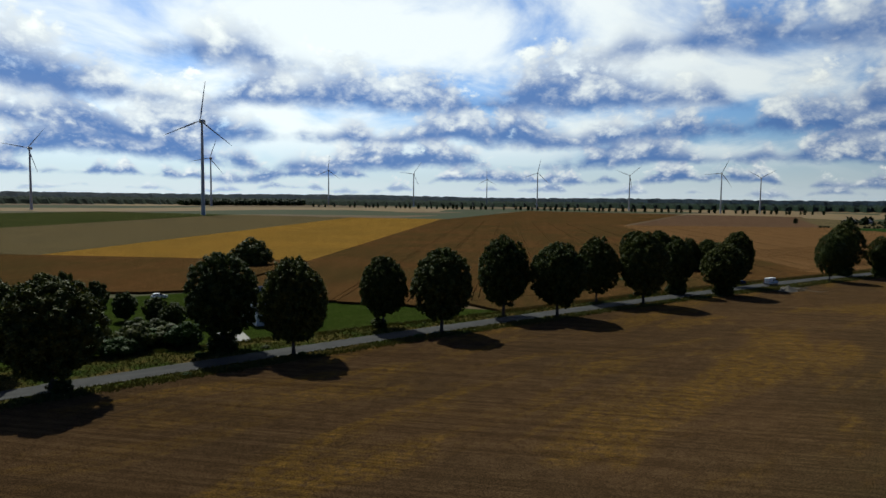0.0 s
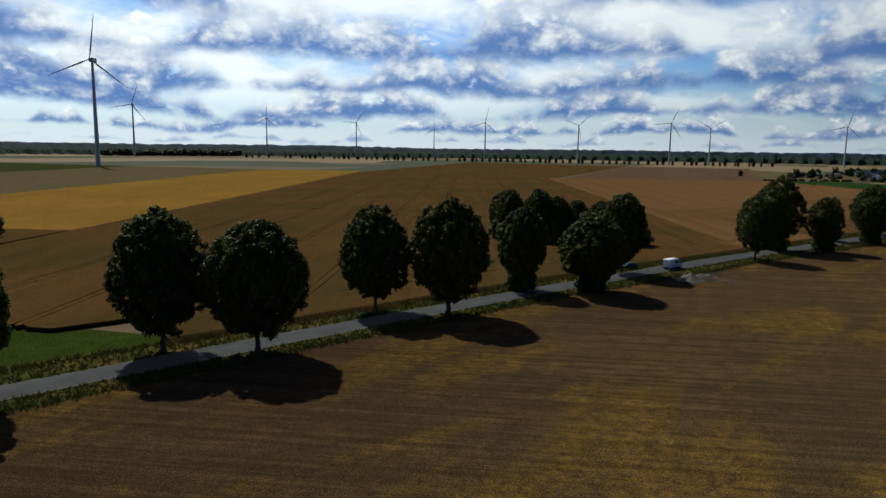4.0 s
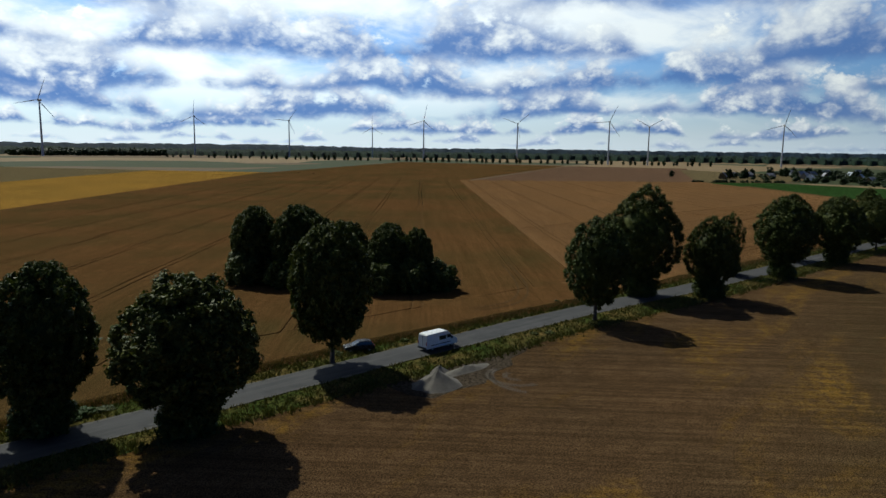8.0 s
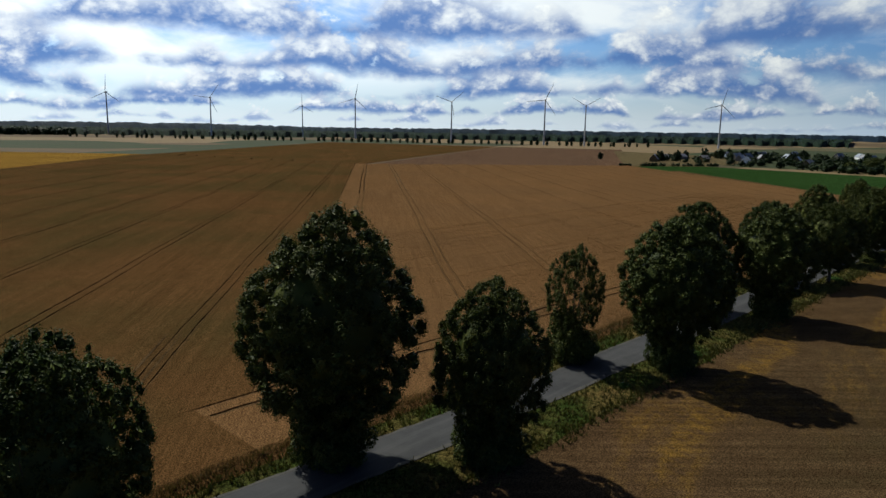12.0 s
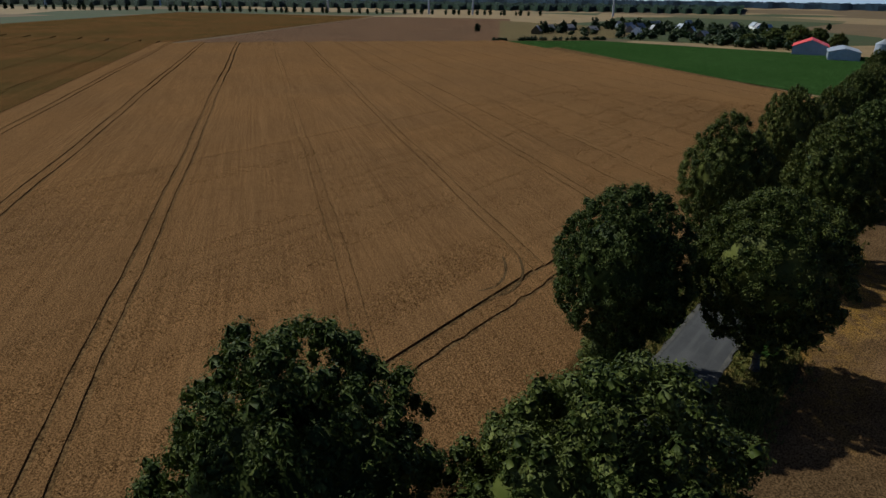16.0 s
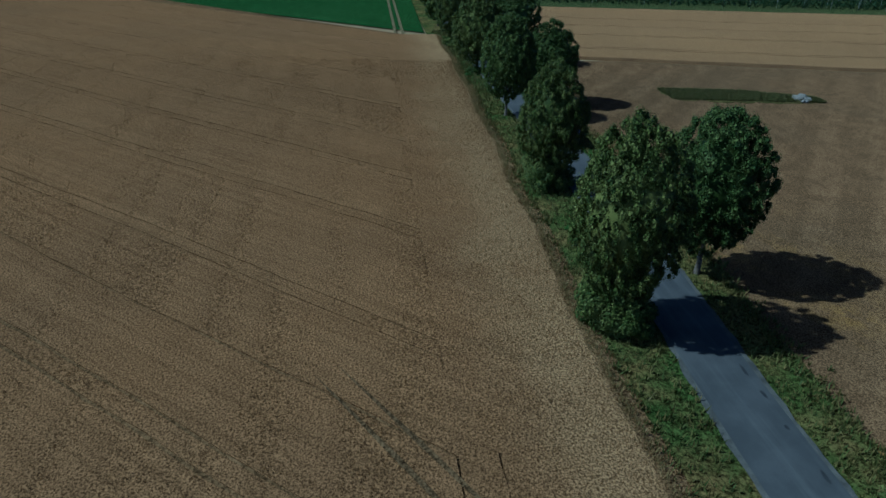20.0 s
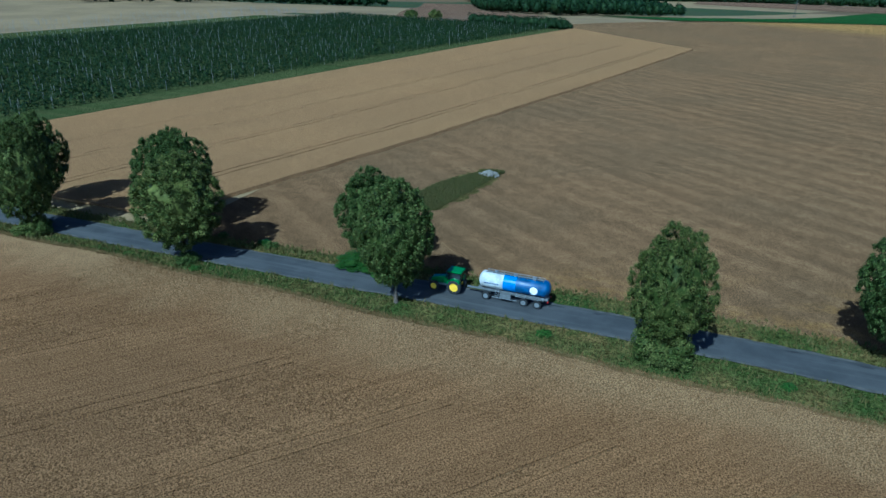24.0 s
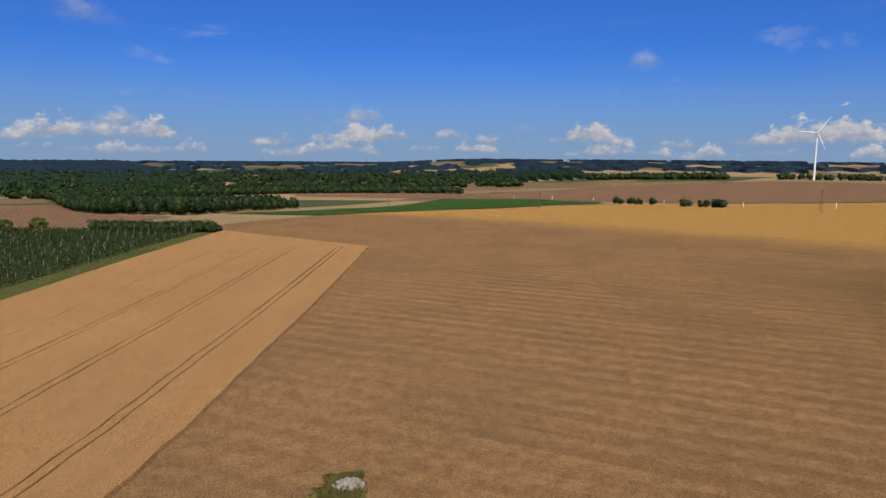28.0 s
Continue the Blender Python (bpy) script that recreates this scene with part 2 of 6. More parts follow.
        if thin:
            off = k.vec("DOT_PRODUCT", k.vec("SUBTRACT", here, (204, 4.3, 0)), (0.025, 1.0, 0.0))
            off = k.math("ADD", off, k.step(k.noise(here, 0.12, 4, 0.6), 0.3, 0.7, -3.0, 3.0, False))
            east = k.vec("DOT_PRODUCT", here, (1.0, 0.0, 0.0))
            col = k.mix(k.math("MULTIPLY", k.step(off, 0.0, 11.0, 0.8, 0.0), k.step(east, 150, 215)), col, thin)
        dirt = k.noise(here, 0.35, 5, 0.7)
        col = k.mix(k.step(dirt, 0.35, 0.68, 0.0, soiled), col, tuple(0.58 * v for v in a))
        g = k.noise(here, grain, 4, 0.8)
        col = k.mix(1.0, col, k.mix(k.step(g, 0.38, 0.62), (0.34, 0.32, 0.30), (1.70, 1.68, 1.64)), "MULTIPLY")
        k.wire(col, p.inputs["Base Color"])
        h = g
        if rows:
            w = k.add("ShaderNodeTexWave")
            k.wire(place(k, 1, 1, 1, -turn), w.inputs[0])
            w.bands_direction = "Y"
            w.inputs["Scale"].default_value, w.inputs["Distortion"].default_value = rows, 1.5
            w.inputs["Detail Scale"].default_value = 0.6
            h = k.math("ADD", g, k.math("MULTIPLY", w.outputs["Fac"], 0.35))
        bump(k, p, h, 0.9, depth)
    return material(name, fill, 0.95, spec=0.0, back=0.6 if straw else 0.12)


def plain(name, col, rough=0.6, metal=0.0, spec=0.4, vary=0.25, scale=2.0, relief=0.0):
    def fill(k, p):
        here = k.add("ShaderNodeTexCoord").outputs["Object"]
        n = k.noise(here, scale, 6, 0.65)
        f = k.noise(here, scale * 14, 3, 0.6)
        tone = k.math("MULTIPLY", k.step(n, 0.3, 0.7, 1.0 - vary, 1.0 + vary * 0.5), k.step(f, 0.3, 0.7, 1.0 - vary * 0.4, 1.0 + vary * 0.3))
        out = k.vec("SCALE", col)
        k.wire(tone, out.node.inputs["Scale"])
        k.wire(out, p.inputs["Base Color"])
        k.wire(k.step(n, 0.3, 0.7, max(0.03, rough - 0.12), min(1.0, rough + 0.15)), p.inputs["Roughness"])
        if relief:
            bump(k, p, f, 0.6, relief)
    return material(name, fill, rough, metal, spec)


def foliage(name, a, b, pale, through=0.12, spec=0.07):
    def fill(k, p):
        isl = k.add("ShaderNodeNewGeometry").outputs["Random Per Island"]
        obj = k.add("ShaderNodeObjectInfo").outputs["Random"]
        here = k.add("ShaderNodeTexCoord").outputs["Object"]
        col = k.mix(isl, a, b)
        col = k.mix(k.step(isl, 0.72, 1.0, 0.0, 0.75), col, pale)
        col = k.mix(k.step(k.noise(here, 0.9, 3, 0.6), 0.45, 0.72, 0.0, 0.6), col, pale)
        tint = k.mix(obj, (0.82, 0.9, 0.85), (1.18, 1.1, 1.0))
        col = k.mix(1.0, col, tint, "MULTIPLY")
        k.wire(col, p.inputs["Base Color"])
        t = k.add("ShaderNodeBsdfTranslucent")
        k.wire(k.mix(1.0, col, (0.9, 1.0, 0.35) if through < 0.3 else (1.0, 0.95, 0.85), "MULTIPLY"), t.inputs[0])
        s = k.add("ShaderNodeMixShader")
        s.inputs[0].default_value = through
        k.wire(p.outputs[0], s.inputs[1])
        k.wire(t.outputs[0], s.inputs[2])
        out = [n for n in k.tree.nodes if n.bl_idname == "ShaderNodeOutputMaterial"][0]
        k.wire(s.outputs[0], out.inputs[0])
    return material(name, fill, 0.55, spec=spec)


M = {}
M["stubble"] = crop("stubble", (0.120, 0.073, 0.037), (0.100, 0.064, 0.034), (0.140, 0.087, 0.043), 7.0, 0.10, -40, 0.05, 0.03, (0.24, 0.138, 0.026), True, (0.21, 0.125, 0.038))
M["wheat_ripe"] = crop("wheat_ripe", (0.158, 0.088, 0.039), (0.138, 0.079, 0.037), (0.176, 0.102, 0.047), 6.5, 0, 50, 0.07, stripes=True, soiled=0.2, thin=(0.215, 0.140, 0.070))
# browner wheat, with cloud shade put into its dark olive-brown colour as well
M["wheat_brown_shaded"] = crop("wheat_brown_shaded", (0.104, 0.056, 0.023), (0.068, 0.048, 0.019), (0.120, 0.066, 0.027), 6.5, 0, 50, 0.07, stripes=True, soiled=0.3)
M["wheat_pale"] = crop("wheat_pale", (0.215, 0.126, 0.058), (0.195, 0.116, 0.055), (0.235, 0.143, 0.067), 6.5, 0, 77, 0.14, soiled=0.2)
M["rut"] = crop("rut", (0.112, 0.068, 0.032), (0.098, 0.062, 0.030), (0.130, 0.082, 0.041), 4.0, 0, 0, 0.03)
M["yellow"] = crop("yellow", (0.27, 0.155, 0.034), (0.20, 0.122, 0.030), (0.30, 0.18, 0.046), 3.0, 0, 49)
M["beige"] = crop("beige", (0.135, 0.108, 0.058), (0.115, 0.095, 0.054), (0.155, 0.122, 0.066), 3.0, 0, 49)
M["soil"] = crop("soil", (0.130, 0.080, 0.052), (0.108, 0.070, 0.048), (0.160, 0.102, 0.064), 2.0, 0, 10)
M["green_crop"] = crop("green_crop", (0.022, 0.052, 0.014), (0.027, 0.060, 0.017), (0.036, 0.070, 0.023), 3.0, 0, 49)
M["meadow"] = crop("meadow", (0.044, 0.056, 0.020), (0.058, 0.066, 0.024), (0.080, 0.074, 0.032), 3.0)
M["lawn"] = crop("lawn", (0.030, 0.050, 0.009), (0.038, 0.055, 0.012), (0.046, 0.058, 0.016), 5.0, 0, 0, 0.03)
M["verge"] = crop("verge", (0.036, 0.056, 0.014), (0.125, 0.088, 0.034), (0.062, 0.070, 0.020), 3.5, 0, 0, 0.15, 0.12)
# blue is put into this colour as haze over the farthest forest
M["far_wood_hazed"] = plain("far_wood_hazed", (0.010, 0.021, 0.034), 1.0, spec=0.05, vary=0.5, scale=0.02)


def patchwork(k, p):
    here = place(k, 1, 1, 0, -20)
    v = k.add("ShaderNodeTexVoronoi")
    k.wire(k.vec("MULTIPLY", here, (1.0, 1.8, 1.0)), v.inputs["Vector"])
    v.inputs["Scale"].default_value = 0.0024
    pick = k.add("ShaderNodeSeparateColor")
    k.wire(v.outputs["Color"], pick.inputs[0])
    col = k.mix(k.step(pick.outputs[0], 0.3, 0.5), (0.036, 0.052, 0.018), (0.120, 0.082, 0.043))
    col = k.mix(k.step(pick.outputs[1], 0.6, 0.7), col, (0.225, 0.160, 0.085))
    col = k.mix(k.step(k.noise(here, 0.02, 5, 0.65), 0.35, 0.7, 0, 0.4), col, (0.066, 0.050, 0.028))
    g = k.noise(here, 3.0, 3, 0.7)
    col = k.mix(1.0, col, k.mix(g, (0.6, 0.6, 0.6), (1.35, 1.35, 1.3)), "MULTIPLY")
    k.wire(col, p.inputs["Base Color"])
    bump(k, p, g, 0.5, 0.1)


M["plain"] = material("far_fields", patchwork, 0.95, spec=0.1)


def asphalt(k, p):
    here = place(k)
    n = k.noise(here, 0.25, 5, 0.6)
    wear = k.noise(place(k, 0.06, 0.9, 1), 1.0, 5, 0.6)
    col = k.mix(k.step(n, 0.35, 0.65), (0.044, 0.045, 0.048), (0.060, 0.060, 0.063))
    col = k.mix(k.step(wear, 0.45, 0.72, 0, 0.6), col, (0.086, 0.085, 0.086))
    col = k.mix(k.step(k.noise(here, 0.9, 6, 0.7), 0.62, 0.72, 0, 0.55), col, (0.045, 0.045, 0.048))
    g = k.noise(here, 40, 2, 0.6)
    col = k.mix(1.0, col, k.mix(g, (0.8, 0.8, 0.8), (1.2, 1.2, 1.2)), "MULTIPLY")
    k.wire(col, p.inputs["Base Color"])
    bump(k, p, g, 0.4, 0.01)


M["asphalt"] = material("asphalt", asphalt, 0.9, spec=0.12)
M["bark"] = plain("bark", (0.10, 0.078, 0.058), 0.95, vary=0.5, scale=3.0, relief=0.04)
M["leaf"] = foliage("lime_leaf", (0.021, 0.034, 0.008), (0.062, 0.079, 0.017), (0.140, 0.150, 0.046))
M["leaf_dark"] = foliage("wood_leaf", (0.008, 0.018, 0.007), (0.018, 0.032, 0.011), (0.028, 0.044, 0.014))
M["leaf_fresh"] = foliage("shrub_leaf", (0.022, 0.052, 0.009), (0.040, 0.082, 0.014), (0.062, 0.105, 0.022))
M["grass"] = foliage("grass_blade", (0.036, 0.055, 0.015), (0.150, 0.110, 0.045), (0.062, 0.090, 0.022))
M["ear"] = foliage("wheat_ear", (0.115, 0.068, 0.031), (0.25, 0.16, 0.078), (0.17, 0.105, 0.05), 0.5, 0.0)
M["white"] = plain("white_paint", (0.74, 0.75, 0.76), 0.35, spec=0.5, vary=0.08)
M["turbine"] = plain("turbine_white", (0.46, 0.47, 0.49), 0.5, vary=0.06, scale=0.1)
M["stone"] = plain("stone", (0.16, 0.145, 0.125), 0.9, vary=0.35, scale=1.0, relief=0.05)


# ---------- mesh helpers ----------
def mesh_ob(name, verts, faces, mat, parent=None, label="", smooth=False):
    me = bpy.data.meshes.new(name)
    me.from_pydata([tuple(v) for v in verts], [], [tuple(f) for f in faces])
    me.materials.append(mat)
    if smooth:
        me.polygons.foreach_set("use_smooth", [True] * len(me.polygons))
    me.update()
    ob = new(name, me)
    if parent:
        ob.parent = parent
    if label:
        tagged(ob, label)
    return ob


def part(name, bm, mat, parent=None, label="", smooth=False):
    me = bpy.data.meshes.new(name)
    bmesh.ops.recalc_face_normals(bm, faces=bm.faces)
    bm.to_mesh(me)
    bm.free()
    me.materials.append(mat)
    if smooth:
        me.polygons.foreach_set("use_smooth", [True] * len(me.polygons))
    ob = new(name, me)
    if parent:
        ob.parent = parent
    if label:
        tagged(ob, label)
    return ob


def empty(name, label, category, m=None, group="", kind=""):
    ob = new(name)
    tagged(ob, label, category, group, kind)
    if m is not None:
        ob.matrix_world = m
    return ob


def box(bm, x0, x1, y0, y1, z0, z1, bevel=0.0):
    made = bmesh.ops.create_cube(bm, size=1.0)["verts"]
    for v in made:
        v.co = Vector(((x0 + x1) / 2 + v.co.x * (x1 - x0), (y0 + y1) / 2 + v.co.y * (y1 - y0), (z0 + z1) / 2 + v.co.z * (z1 - z0)))
    if bevel:
        edges = list({e for v in made for e in v.link_edges})
        bmesh.ops.bevel(bm, geom=edges, offset=bevel, segments=2, affect="EDGES", profile=0.6)


def tube(bm, a, b, r0, r1, n=10, cap=True):
    a, b = Vector(a), Vector(b)
    made = bmesh.ops.create_cone(bm, cap_ends=cap, segments=n, radius1=r0, radius2=r1, depth=(b - a).length)["verts"]
    turn = (b - a).to_track_quat("Z", "Y").to_matrix().to_4x4()
    bmesh.ops.transform(bm, verts=made, matrix=Matrix.Translation((a + b) / 2) @ turn)


def ease(v, lo, hi):
    u = min(1.0, max(0.0, (v - lo) / (hi - lo)))
    return u * u * (3 - 2 * u)


def ground_z(x, y):
    """Flat farmland; beyond the fields to the south-east the land drops into a valley, and low hills close the view."""
    z = -24.0 * ease(-y, 380, 1000) * ease(x + 900, 0, 700)
    r = math.hypot(x, y)
    z += (16 + 12 * noise.noise((x * 0.0007, y * 0.0007, 3.0))) * ease(r, 2300, 4300) * (1 - 0.3 * ease(-y, 500, 2000))
    z += 26 * ease(-y, 1800, 4200)
    return z


def road_y(x):
    """Centre line of the lane."""
    xs = (-420, -300, -221, -173, -117, -75, -43, -10, 10, 25, 50, 68, 120, 180, 204, 226, 245, 265, 285, 326, 640, 900)
    ys = (-34, -19, -10.2, -5.6, -2.4, -0.5, 0.2, 0.6, 0.6, 0.1, -1.6, -2.4, -3.5, -4.3, -4.9, -6.7, -7.4, -7.4, -7.0, -6.5, -9.0, -11.0)
    return float(np.interp(np.array((x - 8, x - 4, x, x + 4, x + 8)), xs, ys).mean())


def stubble_edge(x):
    """Where the grass on the stubble side ends."""
    return float(np.interp(x, (-420, -60, -8, 12, 54, 80, 205, 230, 250, 270, 307, 340, 900),
                           (-40.5, -7.0, -8.4, -8.0, -10.6, -11.0, -11.8, -13.4, -14.2, -13.8, -11.6, -11.8, -17))) if x > -60 else road_y(x) - 6.8


# ---------- ground ----------
def build_ground():
    rings = [0, 40] + list(range(80, 1400, 40)) + [1500, 1650, 1800, 2000, 2200, 2400, 2700, 3000, 3300, 3600, 4000, 4400, 4900]
    n = 180
    verts, faces = [], []
    for r in rings:
        for i in range(n):
            a = 2 * math.pi * i / n
            x, y = 40 + r * math.cos(a), r * math.sin(a)
            verts.append((x, y, ground_z(x, y)))
    for j in range(len(rings) - 1):
        for i in range(n):
            a, b = j * n + i, j * n + (i + 1) % n
            faces.append((a, b, b + n, a + n))
    ob = mesh_ob("ground", verts, faces[n:] + [tuple(range(n, 2 * n))], M["plain"], smooth=True)
    tagged(ob, "open farmland with patchwork fields reaching the horizon", "ground", kind="structure")


build_ground()


def sheet(name, corners, mat, lift, label, category="field", n=14):
    """A four-cornered field draped over the ground."""
    a, b, c, d = [Vector(p).to_3d() for p in corners]
    verts, faces = [], []
    for j in range(n + 1):
        for i in range(n + 1):
            u, v = i / n, j / n
            p = (a * (1 - u) + b * u) * (1 - v) + (d * (1 - u) + c * u) * v
            verts.append((p.x, p.y, ground_z(p.x, p.y) + lift))
    for j in range(n):
        for i in range(n):
            q = j * (n + 1) + i
            faces.append((q, q + 1, q + n + 2, q + n + 1))
    return tagged(mesh_ob(name, verts, faces, mat), label, category, kind="structure")

def prism(name, outline, z0, z1, mat, label, category="field"):
    n = len(outline)
    verts = [(x, y, z0) for x, y in outline] + [(x, y, z1) for x, y in outline]
    faces = [tuple(range(n, 2 * n))] + [(i, (i + 1) % n, n + (i + 1) % n, n + i) for i in range(n)]
    return tagged(mesh_ob(name, verts, faces, mat), label, category, kind="structure")


# ---------- fields ----------
SLOPE = 0.85            # the drill rows run at about fifty degrees to the lane
TALL = 0.75             # height of the standing wheat


def headland(x):
    return 17.5 - 0.018 * x


def ladder(verts, faces, cells, foot=0.33):
    """One strip of standing crop from rows (left xy, right xy, height): top, two flanks and both ends."""
    base = len(verts)
    for (lx, ly), (rx, ry), h in cells:
        verts += [(lx, ly, foot), (lx, ly, h), (rx, ry, h), (rx, ry, foot)]
    for i in range(len(cells) - 1):
        a = base + 4 * i
        faces += [(a, a + 1, a + 5, a + 4), (a + 1, a + 2, a + 6, a + 5), (a + 2, a + 3, a + 7, a + 6)]
    e = base + 4 * (len(cells) - 1)
    faces += [(base, base + 3, base + 2, base + 1), (e, e + 1, e + 2, e + 3)]


def steps(y0, y1):
    ys, y = [y0], y0
    while y < y1 - 3:
        y += 1.6 if y < 110 else 6 if y < 220 else 20
        ys.append(min(y, y1))
    if ys[-1] < y1:
        ys.append(y1)
    return ys


def sway(i, y):
    return 0.30 * math.sin(y * 0.045 + i * 1.7) + 0.16 * math.sin(y * 0.15 + i * 2.9) + 0.05 * math.sin(y * 0.61 + i)


def wheat(name, mat, lines, first, last, start, stop, label, limit=None):
    """Wheat in strips between wheel ruts; lines: (where each crosses y = 16, rut width, half the strip between its ruts)."""
    verts, faces = [], []
    rng = random.Random(name)
    ends = [(first, None, 0)] + [(x, i, half + gap) for i, (x, gap, half) in enumerate(lines)] + [(last, None, 0)]
    bands = [(xa, oa, ia, xb, -ob, ib) for (xa, ia, oa), (xb, ib, ob) in zip(ends, ends[1:])]
    bands += [(x, -half, i, x, half, i) for i, (x, gap, half) in enumerate(lines) if half]
    for xa, da, ia, xb, db, ib in bands:
        mid = (xa + xb) / 2
        y0, y1 = start(mid), stop(mid)
        if y1 - y0 < 4:
            continue
        cells = []
        for y in steps(y0, y1):
            l = xa + SLOPE * (y - 16) + da + (sway(ia, y) if ia is not None else 0) + rng.uniform(-0.07, 0.07)
            r = xb + SLOPE * (y - 16) + db + (sway(ib, y) if ib is not None else 0) + rng.uniform(-0.07, 0.07)
            if limit:
                l, r = max(l, limit(y)), max(r, limit(y))
                if r - l < 0.05:
                    continue
            cells.append(((l, y), (r, y), TALL + rng.uniform(-0.05, 0.05)))
        if len(cells) > 1:
            ladder(verts, faces, cells)
    ob = mesh_ob(name, verts, faces, mat)
    return tagged(ob, label, "wheat field", kind="stuff")


TRAMS = [(52, 0.55, 1.0), (78, 0.62, 1.0), (106.5, 0.62, 1.0), (136, 0.20, 1.0), (164, 0.36, 1.0), (190, 0.40, 1.0), (201.5, 0.16, 0), (213, 0.24, 1.0),
         (233, 0.24, 1.0), (250, 0.24, 1.0), (265.5, 0.24, 1.0), (283, 0.2, 1.0), (302, 0.2, 1.0), (322, 0.2, 1.0), (340, 0.2, 1.0)]
wheat("wheat_field", M["wheat_ripe"], TRAMS, 41, 356, lambda x: headland(x) + 1.66,
      lambda x: (655.8 - 0.711 * x) / 1.597, "ripe orange-brown standing wheat with tractor tramlines")


def dark_start(x0):
    return headland(max(x0, -130)) + 1.45


wheat("wheat_field", M["wheat_brown_shaded"], [(x, 0.36, 1.0) for x in (-188, -162, -136, -110, -84, -58, -32, -6, 24)], -241, 40.6, dark_start,
      lambda x: (485.8 - x) / 1.1156, "brown standing wheat with faint tramlines, cloud shade in its colour", lambda y: -137 - max(0.0, y - 8.0) / 1.13)


def headland_strip(name, mat, xs, lo, hi, label, skirt=0.0):
    verts, faces = [], []
    rng = random.Random(name)
    cells = [((x, lo(x) + rng.uniform(-0.22, 0.22)), (x, hi(x) + rng.uniform(-0.08, 0.08)), TALL + rng.uniform(-0.012, 0.012)) for x in xs]
    ladder(verts, faces, [(b, a, h) for a, b, h in cells])
    if skirt:
        for i in range(3, len(verts), 4):
            verts[i] = (verts[i][0], verts[i][1] - skirt, 0.04)
    return tagged(mesh_ob(name, verts, faces, mat), label, "wheat field", kind="stuff")


def wheat_edge(x):
    xs = (-140, -60, -12, 10, 25, 60, 120, 167, 183, 204, 219, 243, 266, 294, 320, 352)
    ys = (5.6, 8.0, 8.0, 6.4, 6.3, 5.8, 4.6, 3.8, 3.7, 4.3, 3.7, 3.1, 2.1, 1.4, 0.9, 0.6)
    return float(np.interp(x, xs, ys)) + 0.25 * math.sin(x * 0.21)


span = list(np.arange(36, 202, 1.5))
headland_strip("wheat_headland", M["wheat_ripe"], span, wheat_edge, lambda x: headland(x) - 1.62 + 0.64 * ease(x, 172, 198), "strip of ripe wheat along the lane verge", 2.2)
headland_strip("wheat_headland", M["wheat_ripe"], list(np.arange(201, 352, 1.5)), wheat_edge, lambda x: headland(x) + 1.66, "strip of ripe wheat along the lane verge", 2.2)
headland_strip("wheat_headland", M["wheat_ripe"], list(np.arange(36, 202, 1.5)), lambda x: headland(x) - 0.95 + 0.25 * sway(3, x) * (1 - ease(x, 172, 198)), lambda x: headland(x) + 1.0 + 0.25 * sway(3, x) * (1 - ease(x, 172, 198)) + 0.63 * ease(x, 172, 198), "wheat between two wheel ruts")
span = list(np.arange(-136, 14, 1.5))
headland_strip("wheat_headland", M["wheat_brown_shaded"], span, wheat_edge, lambda x: headland(x) + 1.4, "strip of brown wheat along the lane verge", 1.5)
headland_strip("wheat_headland", M["wheat_brown_shaded"], list(np.arange(12.5, 38, 1.5)), wheat_edge, lambda x: headland(x) + 1.4, "strip of brown wheat along the lane verge", 2.2)
sheet("rut_soil", ((-136, 17.5), (352, 9.0), (520, 190), (60, 190)), M["rut"], 0.62, "bare soil and crushed straw in wheel ruts", "soil", 2)
prism("wheat_field", [(-207, 86), (-189, 82), (-123.5, 156), (-224, 242), (-700, 640), (-800, 470), (-420, 215)], 0.0, TALL, M["wheat_brown_shaded"], "brown wheat behind the cottage garden")
sheet("yellow_field", ((-224, 242), (-123, 156.5), (296, 640), (200, 742)), M["yellow"], 0.30, "golden yellow ripening field")
sheet("beige_field", ((-224, 243), (205, 745), (85, 915), (-330, 430)), M["beige"], 0.25, "pale greyish-beige cut field")
sheet("far_green_field", ((-330, 432), (85, 917), (-60, 1150), (-700, 760)), M["meadow"], 0.25, "dull green far field")
sheet("far_brown_field", ((300, 645), (370, 392), (1000, 760), (880, 1120)), M["wheat_brown_shaded"], 0.25, "dull brown far field")
sheet("far_brown_field", ((376, 388), (556, 258), (1100, 560), (1000, 755)), M["soil"], 0.28, "light brown far field")
sheet("green_field", ((356, 3.0), (582, -3), (620, 205), (553, 254)), M["green_crop"], 0.30, "deep green leafy crop beside the farm")
sheet("pale_field", ((560, 258), (625, 208), (880, 230), (1000, 520)), M["beige"], 0.3, "pale stubble in front of the village")
for dy in (0.0, 1.9):
    sheet("field_track", ((352, 8.4 + dy), (560, 5.0 + dy), (560, 5.7 + dy), (352, 9.2 + dy)), M["beige"], 0.36, "pale wheel track across the green field", "track", 8)



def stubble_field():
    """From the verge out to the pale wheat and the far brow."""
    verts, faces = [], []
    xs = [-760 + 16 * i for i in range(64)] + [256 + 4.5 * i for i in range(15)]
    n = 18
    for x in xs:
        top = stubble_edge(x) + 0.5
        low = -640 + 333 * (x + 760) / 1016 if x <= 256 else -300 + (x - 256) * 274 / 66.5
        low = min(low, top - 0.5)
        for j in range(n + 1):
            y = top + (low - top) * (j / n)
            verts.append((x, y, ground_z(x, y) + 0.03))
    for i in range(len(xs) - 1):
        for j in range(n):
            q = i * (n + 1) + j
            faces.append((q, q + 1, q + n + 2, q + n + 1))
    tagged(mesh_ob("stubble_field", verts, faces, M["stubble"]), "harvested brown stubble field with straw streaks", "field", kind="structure")


